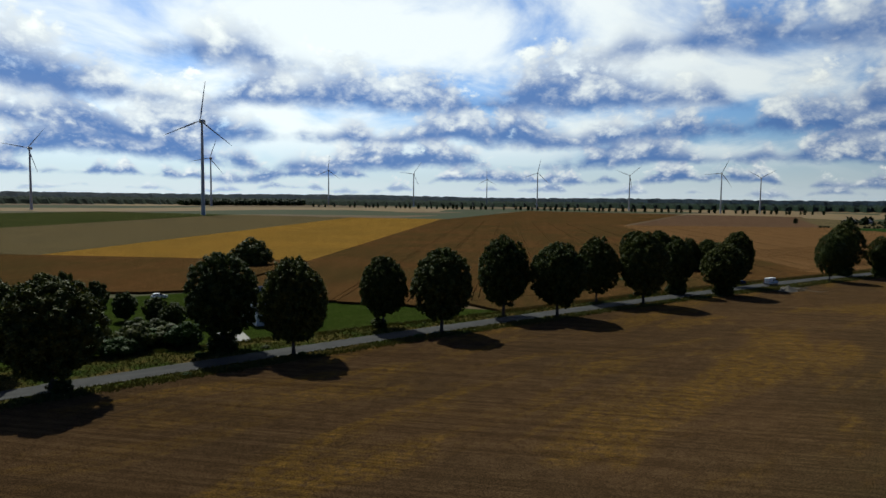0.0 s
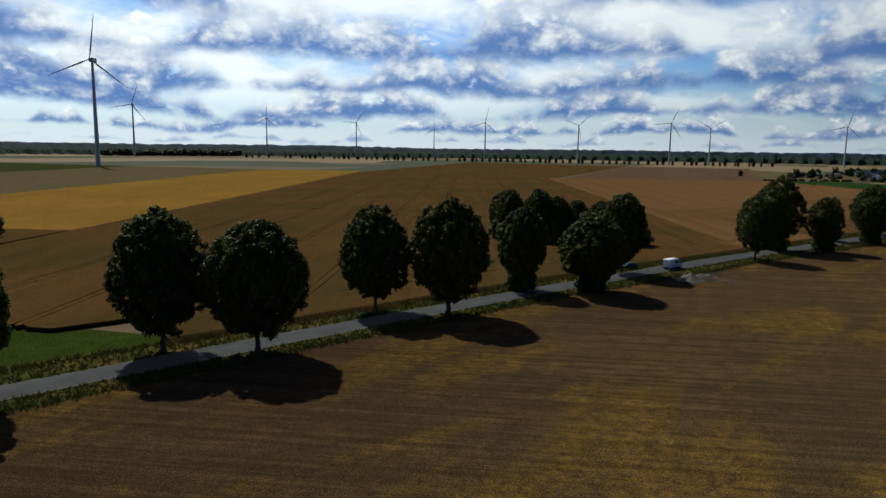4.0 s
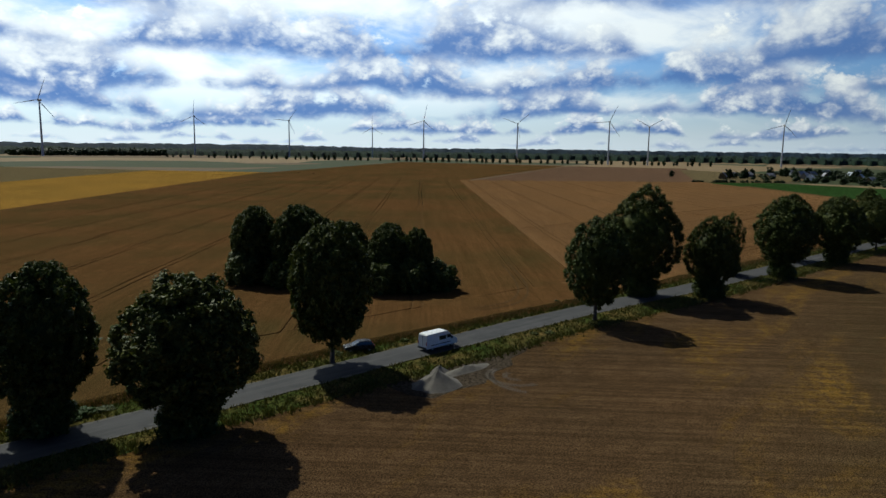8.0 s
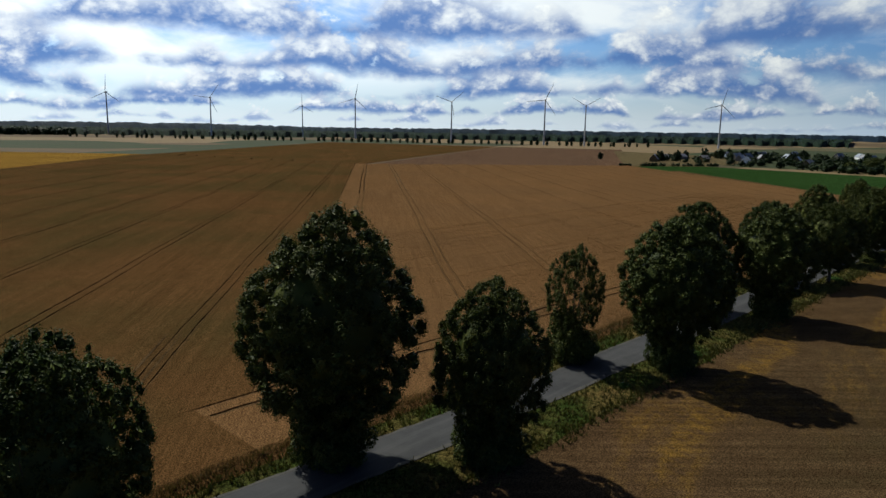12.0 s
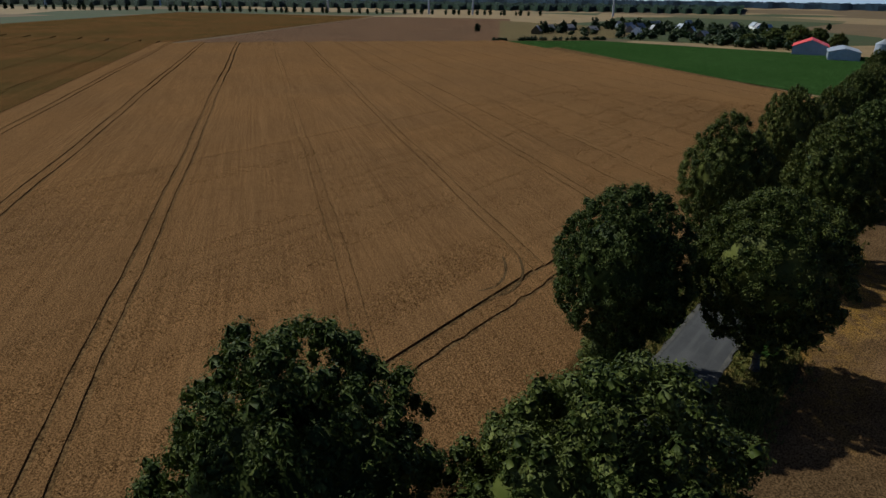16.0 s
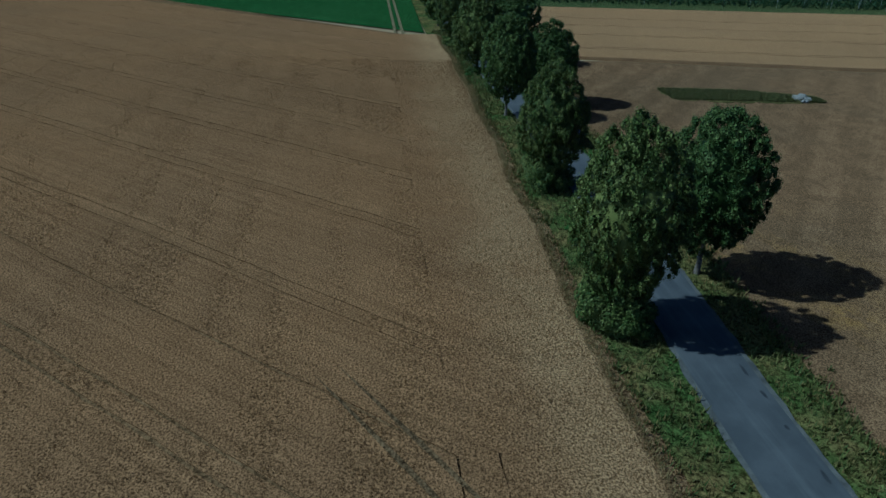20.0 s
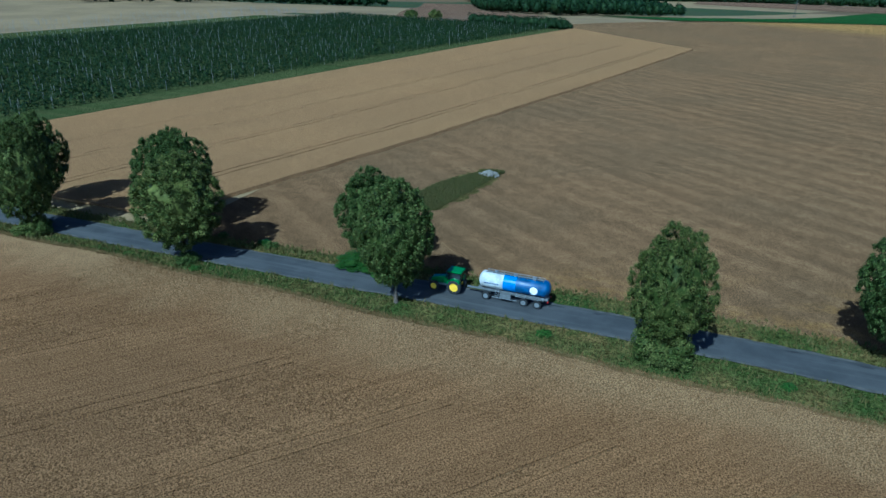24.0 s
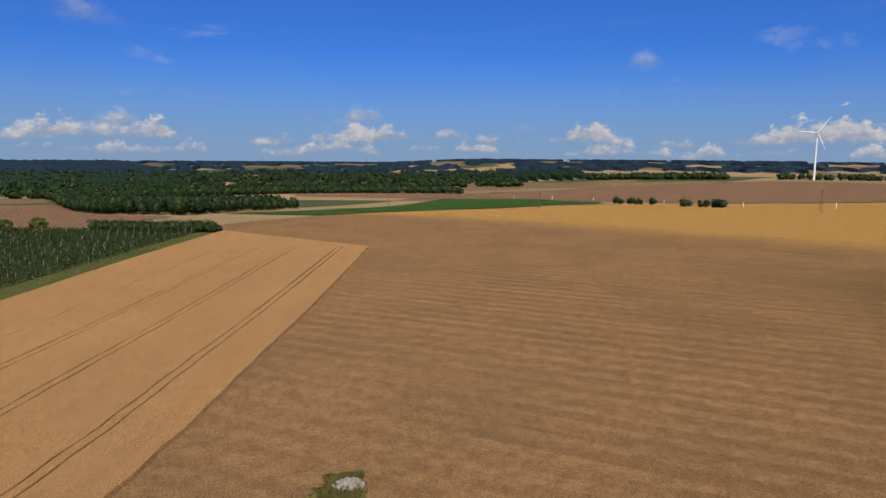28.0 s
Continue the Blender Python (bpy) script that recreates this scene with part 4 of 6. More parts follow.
# ---------- wind turbines ----------
def turbine_meshes():
    hub = 100.0
    bm = bmesh.new()
    rings = [(0, 2.2), (20, 1.95), (40, 1.75), (60, 1.55), (80, 1.35), (97.5, 1.15)]
    for (z0, a), (z1, b) in zip(rings, rings[1:]):
        tube(bm, (0, 0, z0), (0, 0, z1), a, b, 20, False)
    tower = bm
    nac = bmesh.new()
    box(nac, -2.0, 2.0, -3.2, 6.0, 97.6, 101.6, 0.7)
    spin = bmesh.new()
    tube(spin, (0, -3.3, 99.8), (0, -6.2, 99.8), 1.7, 0.6, 16)
    blade = bmesh.new()
    prof = [(1.2, 1.0, 1.0), (4, 1.0, 0.95), (9, 1.7, 0.55), (18, 1.3, 0.40), (30, 0.9, 0.26), (38, 0.6, 0.16), (42, 0.2, 0.06)]
    loops = []
    for z, chord, thick in prof:
        loops.append([blade.verts.new((chord * 0.5 * cx, thick * cy, z)) for cx, cy in ((-1, 0), (-0.4, 0.5), (0.4, 0.42), (1, 0), (0.4, -0.42), (-0.4, -0.5))])
    for p, q in zip(loops, loops[1:]):
        for i in range(6):
            blade.faces.new((p[i], p[(i + 1) % 6], q[(i + 1) % 6], q[i]))
    blade.faces.new(loops[-1])
    made = []
    for name, b in (("tower", tower), ("nacelle", nac), ("spinner", spin), ("blade", blade)):
        me = bpy.data.meshes.new(name)
        bmesh.ops.recalc_face_normals(b, faces=b.faces)
        b.to_mesh(me)
        b.free()
        me.materials.append(M["turbine"])
        made.append(me)
    return made


TURBINE = turbine_meshes()


def turbine(x, y, hub, yaw, phase, label):
    s = hub / 100.0
    top = empty("wind_turbine", label, "wind turbine", Matrix.Translation((x, y, ground_z(x, y))) @ Matrix.Rotation(radians(yaw), 4, "Z") @ Matrix.Diagonal((s, s, s, 1)), "wind farm")
    for name, me in zip(("tower", "nacelle", "spinner"), TURBINE):
        new(name, me).parent = top
    for j in range(3):
        b = new("blade", TURBINE[3])
        b.parent = top
        b.matrix_local = Matrix.Translation((0, -5.0, 99.8)) @ Matrix.Rotation(radians(phase + 120 * j), 4, "Y")
    return top


for x, y, hub, yaw, phase, far in [(41, 913, 140, -35, 8, "large"), (313, 1812, 134, -35, 20, "distant"), (-154, 1318, 112, -30, 40, "distant"), (778, 2030, 121, -40, 5, "distant"), (955, 1759, 108, -40, 35, "distant"),
                          (1249, 1741, 96, -45, 0, "small far"), (1235, 1467, 112, -45, 12, "distant"), (1255, 1117, 98, -50, 50, "distant"), (1247, 832, 97, -55, 25, "distant"), (1301, 763, 86, -55, 60, "distant"),
                          (1487, 544, 92, -60, 15, "distant"), (-913, -1372, 112, 150, 35, "lone")]:
    turbine(x, y, hub, yaw, phase, f"{far} white three-bladed wind turbine standing in fields")


# ---------- cottage and garden ----------
M["render_white"] = plain("white_render", (0.84, 0.83, 0.81), 0.9, vary=0.1, relief=0.01)
M["roof_tile"] = plain("grey_tile", (0.26, 0.25, 0.26), 0.45, vary=0.25, scale=1.5)
M["dark_glass"] = plain("window_glass", (0.02, 0.025, 0.03), 0.08, spec=0.6, vary=0.1)
M["paving"] = plain("paving", (0.36, 0.35, 0.34), 0.9, vary=0.12, scale=0.6)
M["red_roof"] = plain("red_sheet", (0.55, 0.035, 0.03), 0.5, vary=0.12, scale=0.3)
M["grey_sheet"] = plain("grey_sheet", (0.26, 0.29, 0.34), 0.5, vary=0.15, scale=0.3)
M["zinc"] = plain("zinc", (0.42, 0.45, 0.50), 0.4, 0.6, vary=0.15, scale=0.5)


def gable_house(name, x, y, turn, lx, ly, eave, ridge, wall, roof, label, windows=True, chimney=False, over=0.45, category="house", group=""):
    """Ridge along local x."""
    top = empty(name, label, category, pose(x, y, ground_z(x, y), 0, 0, turn), group)
    bm = bmesh.new()
    a, b = lx / 2, ly / 2
    p = [bm.verts.new(v) for v in ((-a, -b, 0), (a, -b, 0), (a, b, 0), (-a, b, 0), (-a, -b, eave), (a, -b, eave), (a, b, eave), (-a, b, eave), (-a, 0, ridge - 0.05), (a, 0, ridge - 0.05))]
    for f in ((0, 1, 5, 4), (2, 3, 7, 6), (1, 2, 6, 9, 5), (3, 0, 4, 8, 7), (4, 5, 9, 8), (6, 7, 8, 9)):
        bm.faces.new([p[i] for i in f])
    part("wall", bm, wall, top)
    rise = (ridge - eave) / b
    for s, n in ((-1, "roof_slope"), (1, "roof_slope")):
        bm = bmesh.new()
        lo, hi = s * (b + over), 0.0
        zl = eave - over * rise
        q = [bm.verts.new(v) for v in ((-a - over, lo, zl), (a + over, lo, zl), (a + over, hi, ridge), (-a - over, hi, ridge))]
        q += [bm.verts.new((v.co.x, v.co.y, v.co.z + 0.16)) for v in q]
        for f in ((0, 1, 2, 3), (4, 5, 6, 7), (0, 1, 5, 4), (1, 2, 6, 5), (2, 3, 7, 6), (3, 0, 4, 7)):
            bm.faces.new([q[i] for i in f])
        part(n, bm, roof, top)
    if windows:
        for sx in (-0.3, 0.3):
            for side in (-1, 1):
                fr = bmesh.new()
                box(fr, sx * lx - 0.85, sx * lx + 0.85, side * b - 0.06, side * b + 0.06, 0.9, 2.6, 0.02)
                w = part("window", fr, M["white"], top)
                gl = bmesh.new()
                for k in (-0.34, 0.34):
                    box(gl, sx * lx + k * 1.15 - 0.36, sx * lx + k * 1.15 + 0.36, side * b - 0.075, side * b + 0.075, 0.98, 2.52)
                part("pane", gl, M["dark_glass"], w)
    if chimney:
        bm = bmesh.new()
        box(bm, a * 0.12, a * 0.12 + 0.7, -0.35, 0.35, ridge - 0.8, ridge + 0.9, 0.03)
        part("chimney", bm, M["roof_tile"], top)
    return top


cottage = gable_house("cottage", -189.5, 24.5, 0, 12, 10, 3.9, 8.3, M["render_white"], M["roof_tile"], "white rendered cottage with a grey tiled roof on a lawn", chimney=True)


def tile_cover(house, lx, ly, eave, ridge, over):
    """Wavy pantiles in courses over both roof slopes."""
    b = ly / 2
    rise = (ridge - eave) / b
    for side in (-1, 1):
        verts, faces = [], []
        nx, courses = int((lx + 2 * over) / 0.075), 15
        for c in range(courses):
            for end in (0, 1):
                v = (c + end) / courses
                d = (b + over) * (1 - v)
                for i in range(nx + 1):
                    x = -lx / 2 - over + (lx + 2 * over) * i / nx
                    z = ridge - d * rise + 0.17 + 0.055 * abs(math.sin(math.pi * x / 0.36)) + (0.05 if end == 0 else 0.0)
                    verts.append((x, side * d, z))
        row = nx + 1
        for k in range(2 * courses - 1):
            for i in range(nx):
                q = k * row + i
                faces.append((q, q + 1, q + 1 + row, q + row) if side < 0 else (q, q + row, q + 1 + row, q + 1))
        tagged(mesh_ob("roof_tiles", verts, faces, M["glazed"], house, smooth=True), "glossy grey pantiles laid in courses", kind="stuff")


M["glazed"] = plain("glazed_tile", (0.50, 0.47, 0.50), 0.28, spec=0.7, vary=0.2, scale=1.5)
tile_cover(cottage, 12, 10, 3.9, 8.3, 0.45)
bm = bmesh.new()
box(bm, -183.45, -181.8, 19.4, 22.2, 0.0, 0.30, 0.03)
tagged(part("porch_step", bm, M["paving"]), "pale concrete step beside the cottage", "step")
sheet("lawn", ((-250, 0), (-132, 5), (-191, 82), (-262, 82)), M["lawn"], 0.03, "mown green lawn round the cottage", "lawn", 2)
sheet("paved_yard", ((-209.5, 2.0), (-202.0, 2.0), (-200, 17), (-206, 17)), M["paving"], 0.055, "pale paved drive beside the lane", "drive", 2)
rng = random.Random(21)
for i in range(16):
    shrub(-245 + 2.1 * i + rng.uniform(-1, 1), 8 + rng.uniform(-3, 12), rng.uniform(4, 6.5), rng.uniform(3, 5), (i % 3 == 0) * 2, "leafy garden bush in a thick hedge by the lane", i * 1.1, "garden hedge")
for i, (x, y, h, w) in enumerate([(-241, 42, 10, 6), (-236, 50, 11, 6), (-230, 56, 11, 6), (-224, 50, 9, 6), (-246, 30, 9, 7), (-219, 42, 7, 6), (-214, 34, 6.5, 6), (-212, 26, 6, 6)]):
    stand(BROAD[0], x, y, h, w, "dark dense garden tree behind the hedge", i, group="garden trees")


# ---------- farm, village and far avenue ----------
gable_house("barn", 600, 52, 8, 42, 20, 5.0, 9.0, M["grey_sheet"], M["red_roof"], "long farm barn with a bright red roof", False, category="barn")
gable_house("barn", 566, 30, 8, 40, 16, 4.5, 6.5, M["zinc"], M["grey_sheet"], "low grey metal machine shed beside silos", False, category="shed")


def silo(x, y, r, h, label):
    top = empty("silo", label, "silo", Matrix.Translation((x, y, 0)), "grain silos")
    verts, faces, n = [], [], 24
    rings = [(h * (i + u) / 12, r * k) for i in range(12) for u, k in ((0.0, 1.0), (0.84, 1.0), (0.86, 1.012), (0.98, 1.012))] + [(h, r)]
    for z, q in rings:
        verts += [(q * math.cos(2 * math.pi * j / n), q * math.sin(2 * math.pi * j / n), z) for j in range(n)]
    for i in range(len(rings) - 1):
        for j in range(n):
            a, b = i * n + j, i * n + (j + 1) % n
            faces.append((a, b, b + n, a + n))
    mesh_ob("body", verts, faces, M["zinc"], top)
    bm = bmesh.new()
    tube(bm, (0, 0, h), (0, 0, h + r * 0.55), r * 1.05, 0.4, 24)
    part("cone_roof", bm, M["zinc"], top)
    return top


silo(556, 10, 4.2, 9.5, "ribbed grey grain silo with a cone roof")
silo(558, 1, 4.2, 9.5, "ribbed grey grain silo with a cone roof")
silo(572, -30, 4.2, 9.5, "ribbed grey grain silo behind the avenue")
bm = bmesh.new()
for dx, dy in ((-0.8, -0.8), (0.8, -0.8), (0.8, 0.8), (-0.8, 0.8)):
    tube(bm, (560 + dx, 6 + dy, 0), (560 + dx, 6 + dy, 18), 0.12, 0.12, 6)
for z in range(1, 9):
    for (ax, ay), (bx, by) in (((-0.8, -0.8), (0.8, -0.8)), ((0.8, -0.8), (0.8, 0.8)), ((0.8, 0.8), (-0.8, 0.8)), ((-0.8, 0.8), (-0.8, -0.8))):
        tube(bm, (560 + ax, 6 + ay, 2 * z), (560 + bx, 6 + by, 2 * z + 1), 0.07, 0.07, 5)
tube(bm, (560, 6, 18), (556, 10, 12), 0.2, 0.2, 6)
tube(bm, (560, 6, 18), (558, 1, 12), 0.2, 0.2, 6)
tagged(part("grain_elevator", bm, M["zinc"]), "thin lattice grain elevator above the silos", "elevator")

FAR = [tree_kind(51, 12, 5.0, 0.5, 800, 1.0, 18, 0.36, "leaf_dark", per=3, small=1.3, blade=False), tree_kind(52, 12, 4.4, 0.4, 700, 1.0, 13, 0.42, "leaf_dark", per=3, small=1.3, blade=False), tree_kind(53, 12, 4.6, 0.8, 650, 1.0, 9, 0.45, "leaf_dark", per=3, small=1.4, blade=False)]
rng = random.Random(8)
for i in range(86):
    u = i / 85
    x, y = 560 + 800 * u + rng.uniform(-5, 5), 1660 - 1010 * u + rng.uniform(-5, 5)
    if rng.random() < 0.12:
        continue
    s = rng.uniform(0.75, 1.25)
    stand(FAR[i % 3], x, y, 11 * s, 7.5 * s, "small dark roadside tree in a far avenue", i, group="far avenue")
walls = [M["render_white"], M["beige"], M["stone"]]
for i in range(26):
    x, y = rng.uniform(640, 1050), rng.uniform(90, 340)
    if y < 60 + (x - 640) * 0.2:
        continue
    gable_house("village_house", x, y, rng.uniform(-40, 40), rng.uniform(9, 14), 8, 3.5, rng.uniform(6.5, 8.5), walls[i % 3], M["roof_tile"] if i % 4 else M["grey_sheet"], "small village house among trees", False, group="village houses")
for i in range(34):
    x, y = rng.uniform(620, 1080), rng.uniform(60, 350)
    s = rng.uniform(0.7, 1.3)
    stand(FAR[i % 3], x, y, 9.5 * s, 8 * s, "dark tree among village houses", i, group="village trees")
for i, (x, y, h, w) in enumerate([(640, 66, 15, 17), (655, 84, 13, 15), (668, 58, 14, 15), (690, 75, 15, 17), (630, 40, 12, 12), (706, 96, 12, 15), (648, 100, 9, 12)]):
    stand(BROAD[0], x, y, h, w, "broad leafy green tree behind the barn", i, group="farm trees")


# ---------- woods ----------
def wood(name, spots, label, leaves=70, size=2.4, mat="leaf_dark"):
    """A wood too dense to count: many crowns in one mesh."""
    rng = np.random.default_rng(len(spots))
    pieces = []
    for x, y, h, w in spots:
        z = ground_z(x, y)
        c = np.array([[x, y, z + h * 0.55], [x + w * 0.16, y, z + h * 0.72], [x - w * 0.15, y + w * 0.1, z + h * 0.42], [x, y - w * 0.15, z + h * 0.3]])
        r = np.array([w * 0.42, w * 0.30, w * 0.38, w * 0.36])
        pieces.append(leaf_cloud(rng, c, r, leaves, size))
        b, f = blob(rng, w * 0.5, 0.0, h * 0.95, 8)
        pieces.append((b + np.array([x, y, z]), f))
    ob = new(name, np_mesh(name, *joined(pieces), M[mat]))
    return tagged(ob, label, "wood", kind="stuff")


def scatter(seed, n, corners, h, w):
    r = random.Random(seed)
    a, b, c, d = [Vector(p) for p in corners]
    out = []
    for _ in range(n):
        u, v = r.random(), r.random()
        p = (a * (1 - u) + b * u) * (1 - v) + (d * (1 - u) + c * u) * v
        s = r.uniform(0.7, 1.3)
        out.append((p.x, p.y, h * s, w * s))
    return out


wood("wood", scatter(1, 620, ((284, -830), (379, -552), (470, -628), (620, -1010)), 17, 11), "dark mixed wood beyond the orchard", 190, 1.15)
wood("wood", scatter(2, 520, ((640, -760), (800, -420), (1500, -760), (980, -1200)), 17, 13), "dark wood on the slope behind the orchard", 110, 1.7)
wood("wood", scatter(3, 620, ((-50, -1262), (290, -1340), (640, -1050), (760, -1500)), 15, 17), "dark wood in the valley", 100, 2.0)
wood("wood", scatter(4, 520, ((640, -1120), (1000, -1210), (2000, -1900), (760, -1900)), 17, 24), "distant dark wood on rising land", 40, 4.5)
wood("wood", scatter(5, 560, ((-250, -1560), (760, -1500), (1400, -2600), (-500, -2600)), 15, 26), "distant dark woods in the valley", 36, 5.5)
wood("wood", scatter(6, 170, ((-530, -1800), (-770, -1480), (-800, -1540), (-560, -1880)), 16, 18), "dark belt of wood behind brown fields", 40, 3.4)
wood("wood", scatter(12, 120, ((-860, -1420), (-1500, -1000), (-1540, -1060), (-880, -1480)), 14, 16), "dark belt of wood behind brown fields", 40, 3.4)
wood("wood", scatter(7, 200, ((250, 1900), (620, 1900), (700, 2050), (300, 2100)), 16, 18), "dark wood beyond the wheat", 40, 4)
wood("field_bushes", scatter(8, 14, ((-186, -944), (-224, -886), (-228, -890), (-190, -950)), 10, 9), "row of dark bushes in brown fields", 60, 1.6)
wood("field_bushes", scatter(9, 16, ((-203, -790), (-196, -668), (-204, -668), (-212, -790)), 10, 9), "row of dark bushes in brown fields", 60, 1.6)
wood("hedge", scatter(10, 110, ((332, -372), (402, -388), (402, -394), (332, -378)), 6.0, 5.5), "dense clipped windbreak hedge at the orchard end", 190, 0.5)


wood("village_hedges", scatter(21, 150, ((640, 120), (1040, 150), (1060, 340), (700, 330)), 5.0, 9), "low dark hedges and fruit trees round the village", 45, 1.3)
wood("village_hedges", scatter(22, 60, ((612, 70), (640, 40), (720, 110), (640, 130)), 6.0, 9), "leafy bushes round the farm", 60, 1.1)
wood("hedge", scatter(23, 40, ((556, 262), (640, 205), (641, 207), (557, 264)), 2.2, 4.5), "low dark hedge along the green field", 40, 0.8)


M["mid_wood"] = plain("mid_wood", (0.012, 0.025, 0.014), 1.0, spec=0.05, vary=0.6, scale=0.06)


def canopy(name, a0, a1, r0, r1, h, seed, label):
    """Far forest seen as one rough canopy along the skyline."""
    r = np.random.default_rng(seed)
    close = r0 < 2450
    na, nr = max(24, int((a1 - a0) * (9 if close else 4))), 18 if close else 7
    verts, faces = [], []
    for j in range(nr):
        rad = r0 + (r1 - r0) * j / (nr - 1)
        for i in range(na):
            a = radians(a0 + (a1 - a0) * i / (na - 1))
            q = rad * (1 + 0.03 * math.sin(i * 0.7 + seed) + 0.02 * math.sin(i * 0.23))
            x, y = 40 + q * math.cos(a), q * math.sin(a)
            z = ground_z(x, y) + (0 if j == 0 else h * (0.65 + 0.6 * r.random()))
            verts.append((x, y, z))
    for j in range(nr - 1):
        for i in range(na - 1):
            q = j * na + i
            faces.append((q, q + 1, q + na + 1, q + na))
    tagged(mesh_ob(name, verts, faces, M["mid_wood" if close else "far_wood_hazed"]), label, "forest", kind="stuff")


canopy("far_forest", -20, 200, 3300, 4300, 20, 1, "dark forest along the skyline, tinted blue for haze")
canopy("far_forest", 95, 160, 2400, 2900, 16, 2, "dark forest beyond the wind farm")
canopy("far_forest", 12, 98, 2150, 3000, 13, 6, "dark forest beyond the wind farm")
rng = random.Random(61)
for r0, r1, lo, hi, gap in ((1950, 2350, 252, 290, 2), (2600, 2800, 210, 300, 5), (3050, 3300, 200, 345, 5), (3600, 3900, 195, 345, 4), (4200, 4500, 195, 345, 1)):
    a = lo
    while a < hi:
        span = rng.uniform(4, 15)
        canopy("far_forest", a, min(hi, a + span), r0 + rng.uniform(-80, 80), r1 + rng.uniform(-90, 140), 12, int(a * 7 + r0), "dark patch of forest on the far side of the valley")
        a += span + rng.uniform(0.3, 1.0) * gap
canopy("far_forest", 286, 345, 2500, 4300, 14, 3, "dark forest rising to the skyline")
canopy("far_forest", 288, 340, 1500, 2300, 16, 5, "dark forest rising behind the orchard")


# ---------- orchard ----------
def orchard():
    """Rows of small trees tied to pale posts, running beside the pale wheat."""
    rng = np.random.default_rng(77)
    sheet("orchard_grass", ((329, -384), (405, -16), (650, -18), (560, -420)), M["meadow"], 0.06, "green grass between orchard rows", "grass", 8)
    along = Vector((60, 267)).normalized()
    across = Vector((along.y, -along.x))
    leaves, posts, faces = [], [], []
    for i in range(44):
        base = Vector((340, -380)) + across * (4 + 4.1 * i) + along * rng.uniform(0, 3)
        run = (-24 - base.y) / along.y
        if i == 22:
            continue
        n = int(run / 2.6)
        c = np.array([[base.x + along.x * 2.6 * j + rng.normal() * 0.2, base.y + along.y * 2.6 * j + rng.normal() * 0.2, 1.35] for j in range(n)])
        c[:, 2] += np.array([ground_z(x, y) for x, y in c[:, :2]])
        leaves.append(leaf_cloud(rng, c, np.full(n, 1.15), n * 34, 0.36))
        for j in range(0, int(run / 9)):
            if rng.random() < 0.45:
                continue
            x, y = base.x + along.x * 9 * j, base.y + along.y * 9 * j
            z, h = ground_z(x, y), 3.0 + rng.random() * 0.5
            b = len(posts)
            for dx, dy in ((-0.045, -0.045), (0.045, -0.045), (0.045, 0.045), (-0.045, 0.045)):
                posts += [(x + dx, y + dy, z), (x + dx, y + dy, z + h)]
            faces += [(b, b + 2, b + 3, b + 1), (b + 2, b + 4, b + 5, b + 3), (b + 4, b + 6, b + 7, b + 5), (b + 6, b, b + 1, b + 7), (b + 1, b + 3, b + 5, b + 7)]
    tagged(new("orchard_rows", np_mesh("orchard_rows", *joined(leaves), M["leaf_dark"])), "long rows of small dark green orchard trees", "orchard", kind="stuff")
    tagged(mesh_ob("orchard_posts", posts, faces, M["post"]), "pale posts standing in orchard rows", "posts", kind="stuff")
    posts, faces = [], []
    for i in range(900):
        u, v = rng.random(), rng.random()
        p = Vector((340, -380)) + across * (188 + 95 * u) + along * (300 * v)
        z = ground_z(p.x, p.y)
        b = len(posts)
        for dx, dy in ((-0.06, 0), (0.06, 0), (0, 0.06)):
            posts += [(p.x + dx, p.y + dy, z), (p.x + dx, p.y + dy, z + 3.4)]
        faces += [(b, b + 2, b + 3, b + 1), (b + 2, b + 4, b + 5, b + 3), (b + 4, b, b + 1, b + 5), (b + 1, b + 3, b + 5)]
    tagged(mesh_ob("hop_poles", posts, faces, M["post"]), "dense bare pale poles of a young plantation", "poles", kind="stuff")


M["post"] = plain("post_wood", (0.19, 0.18, 0.165), 0.8, vary=0.2)
orchard()
for i, (x, y) in enumerate(((437, -411), (453, -405))):
    shrub(x, y, 9, 6.5, i % 2, "round dark bush at the orchard edge", i)


# ---------- grass patch with field stones ----------
def rock(rng, r):
    bm = bmesh.new()
    bmesh.ops.create_icosphere(bm, subdivisions=1, radius=r)
    for v in bm.verts:
        v.co = Vector((v.co.x * rng.uniform(0.7, 1.3), v.co.y * rng.uniform(0.7, 1.2), v.co.z * rng.uniform(0.6, 1.0)))
    return bm


def stone_pile(x, y, n, spread, label):
    rng = random.Random(n)
    top = empty("stone_pile", label, "stones", Matrix.Translation((x, y, 0.05)))
    kinds = []
    for i in range(4):
        s = part("stone", rock(rng, 0.45), M["stone"], top)
        kinds.append(s.data)
        s.location = (rng.uniform(-0.6, 0.6), rng.uniform(-0.5, 0.5), 0.25)
    for i in range(n):
        a, q = rng.uniform(0, 6.3), rng.random() ** 0.7
        s = new("stone", kinds[i % 4])
        s.parent = top
        s.location = (math.cos(a) * q * spread, math.sin(a) * q * spread * 0.7, 0.15 + (1 - q) * 0.75)
        s.rotation_euler = (rng.uniform(0, 3), rng.uniform(0, 3), rng.uniform(0, 3))
        k = rng.uniform(0.5, 1.2)
        s.scale = (k, k, k)
    return top


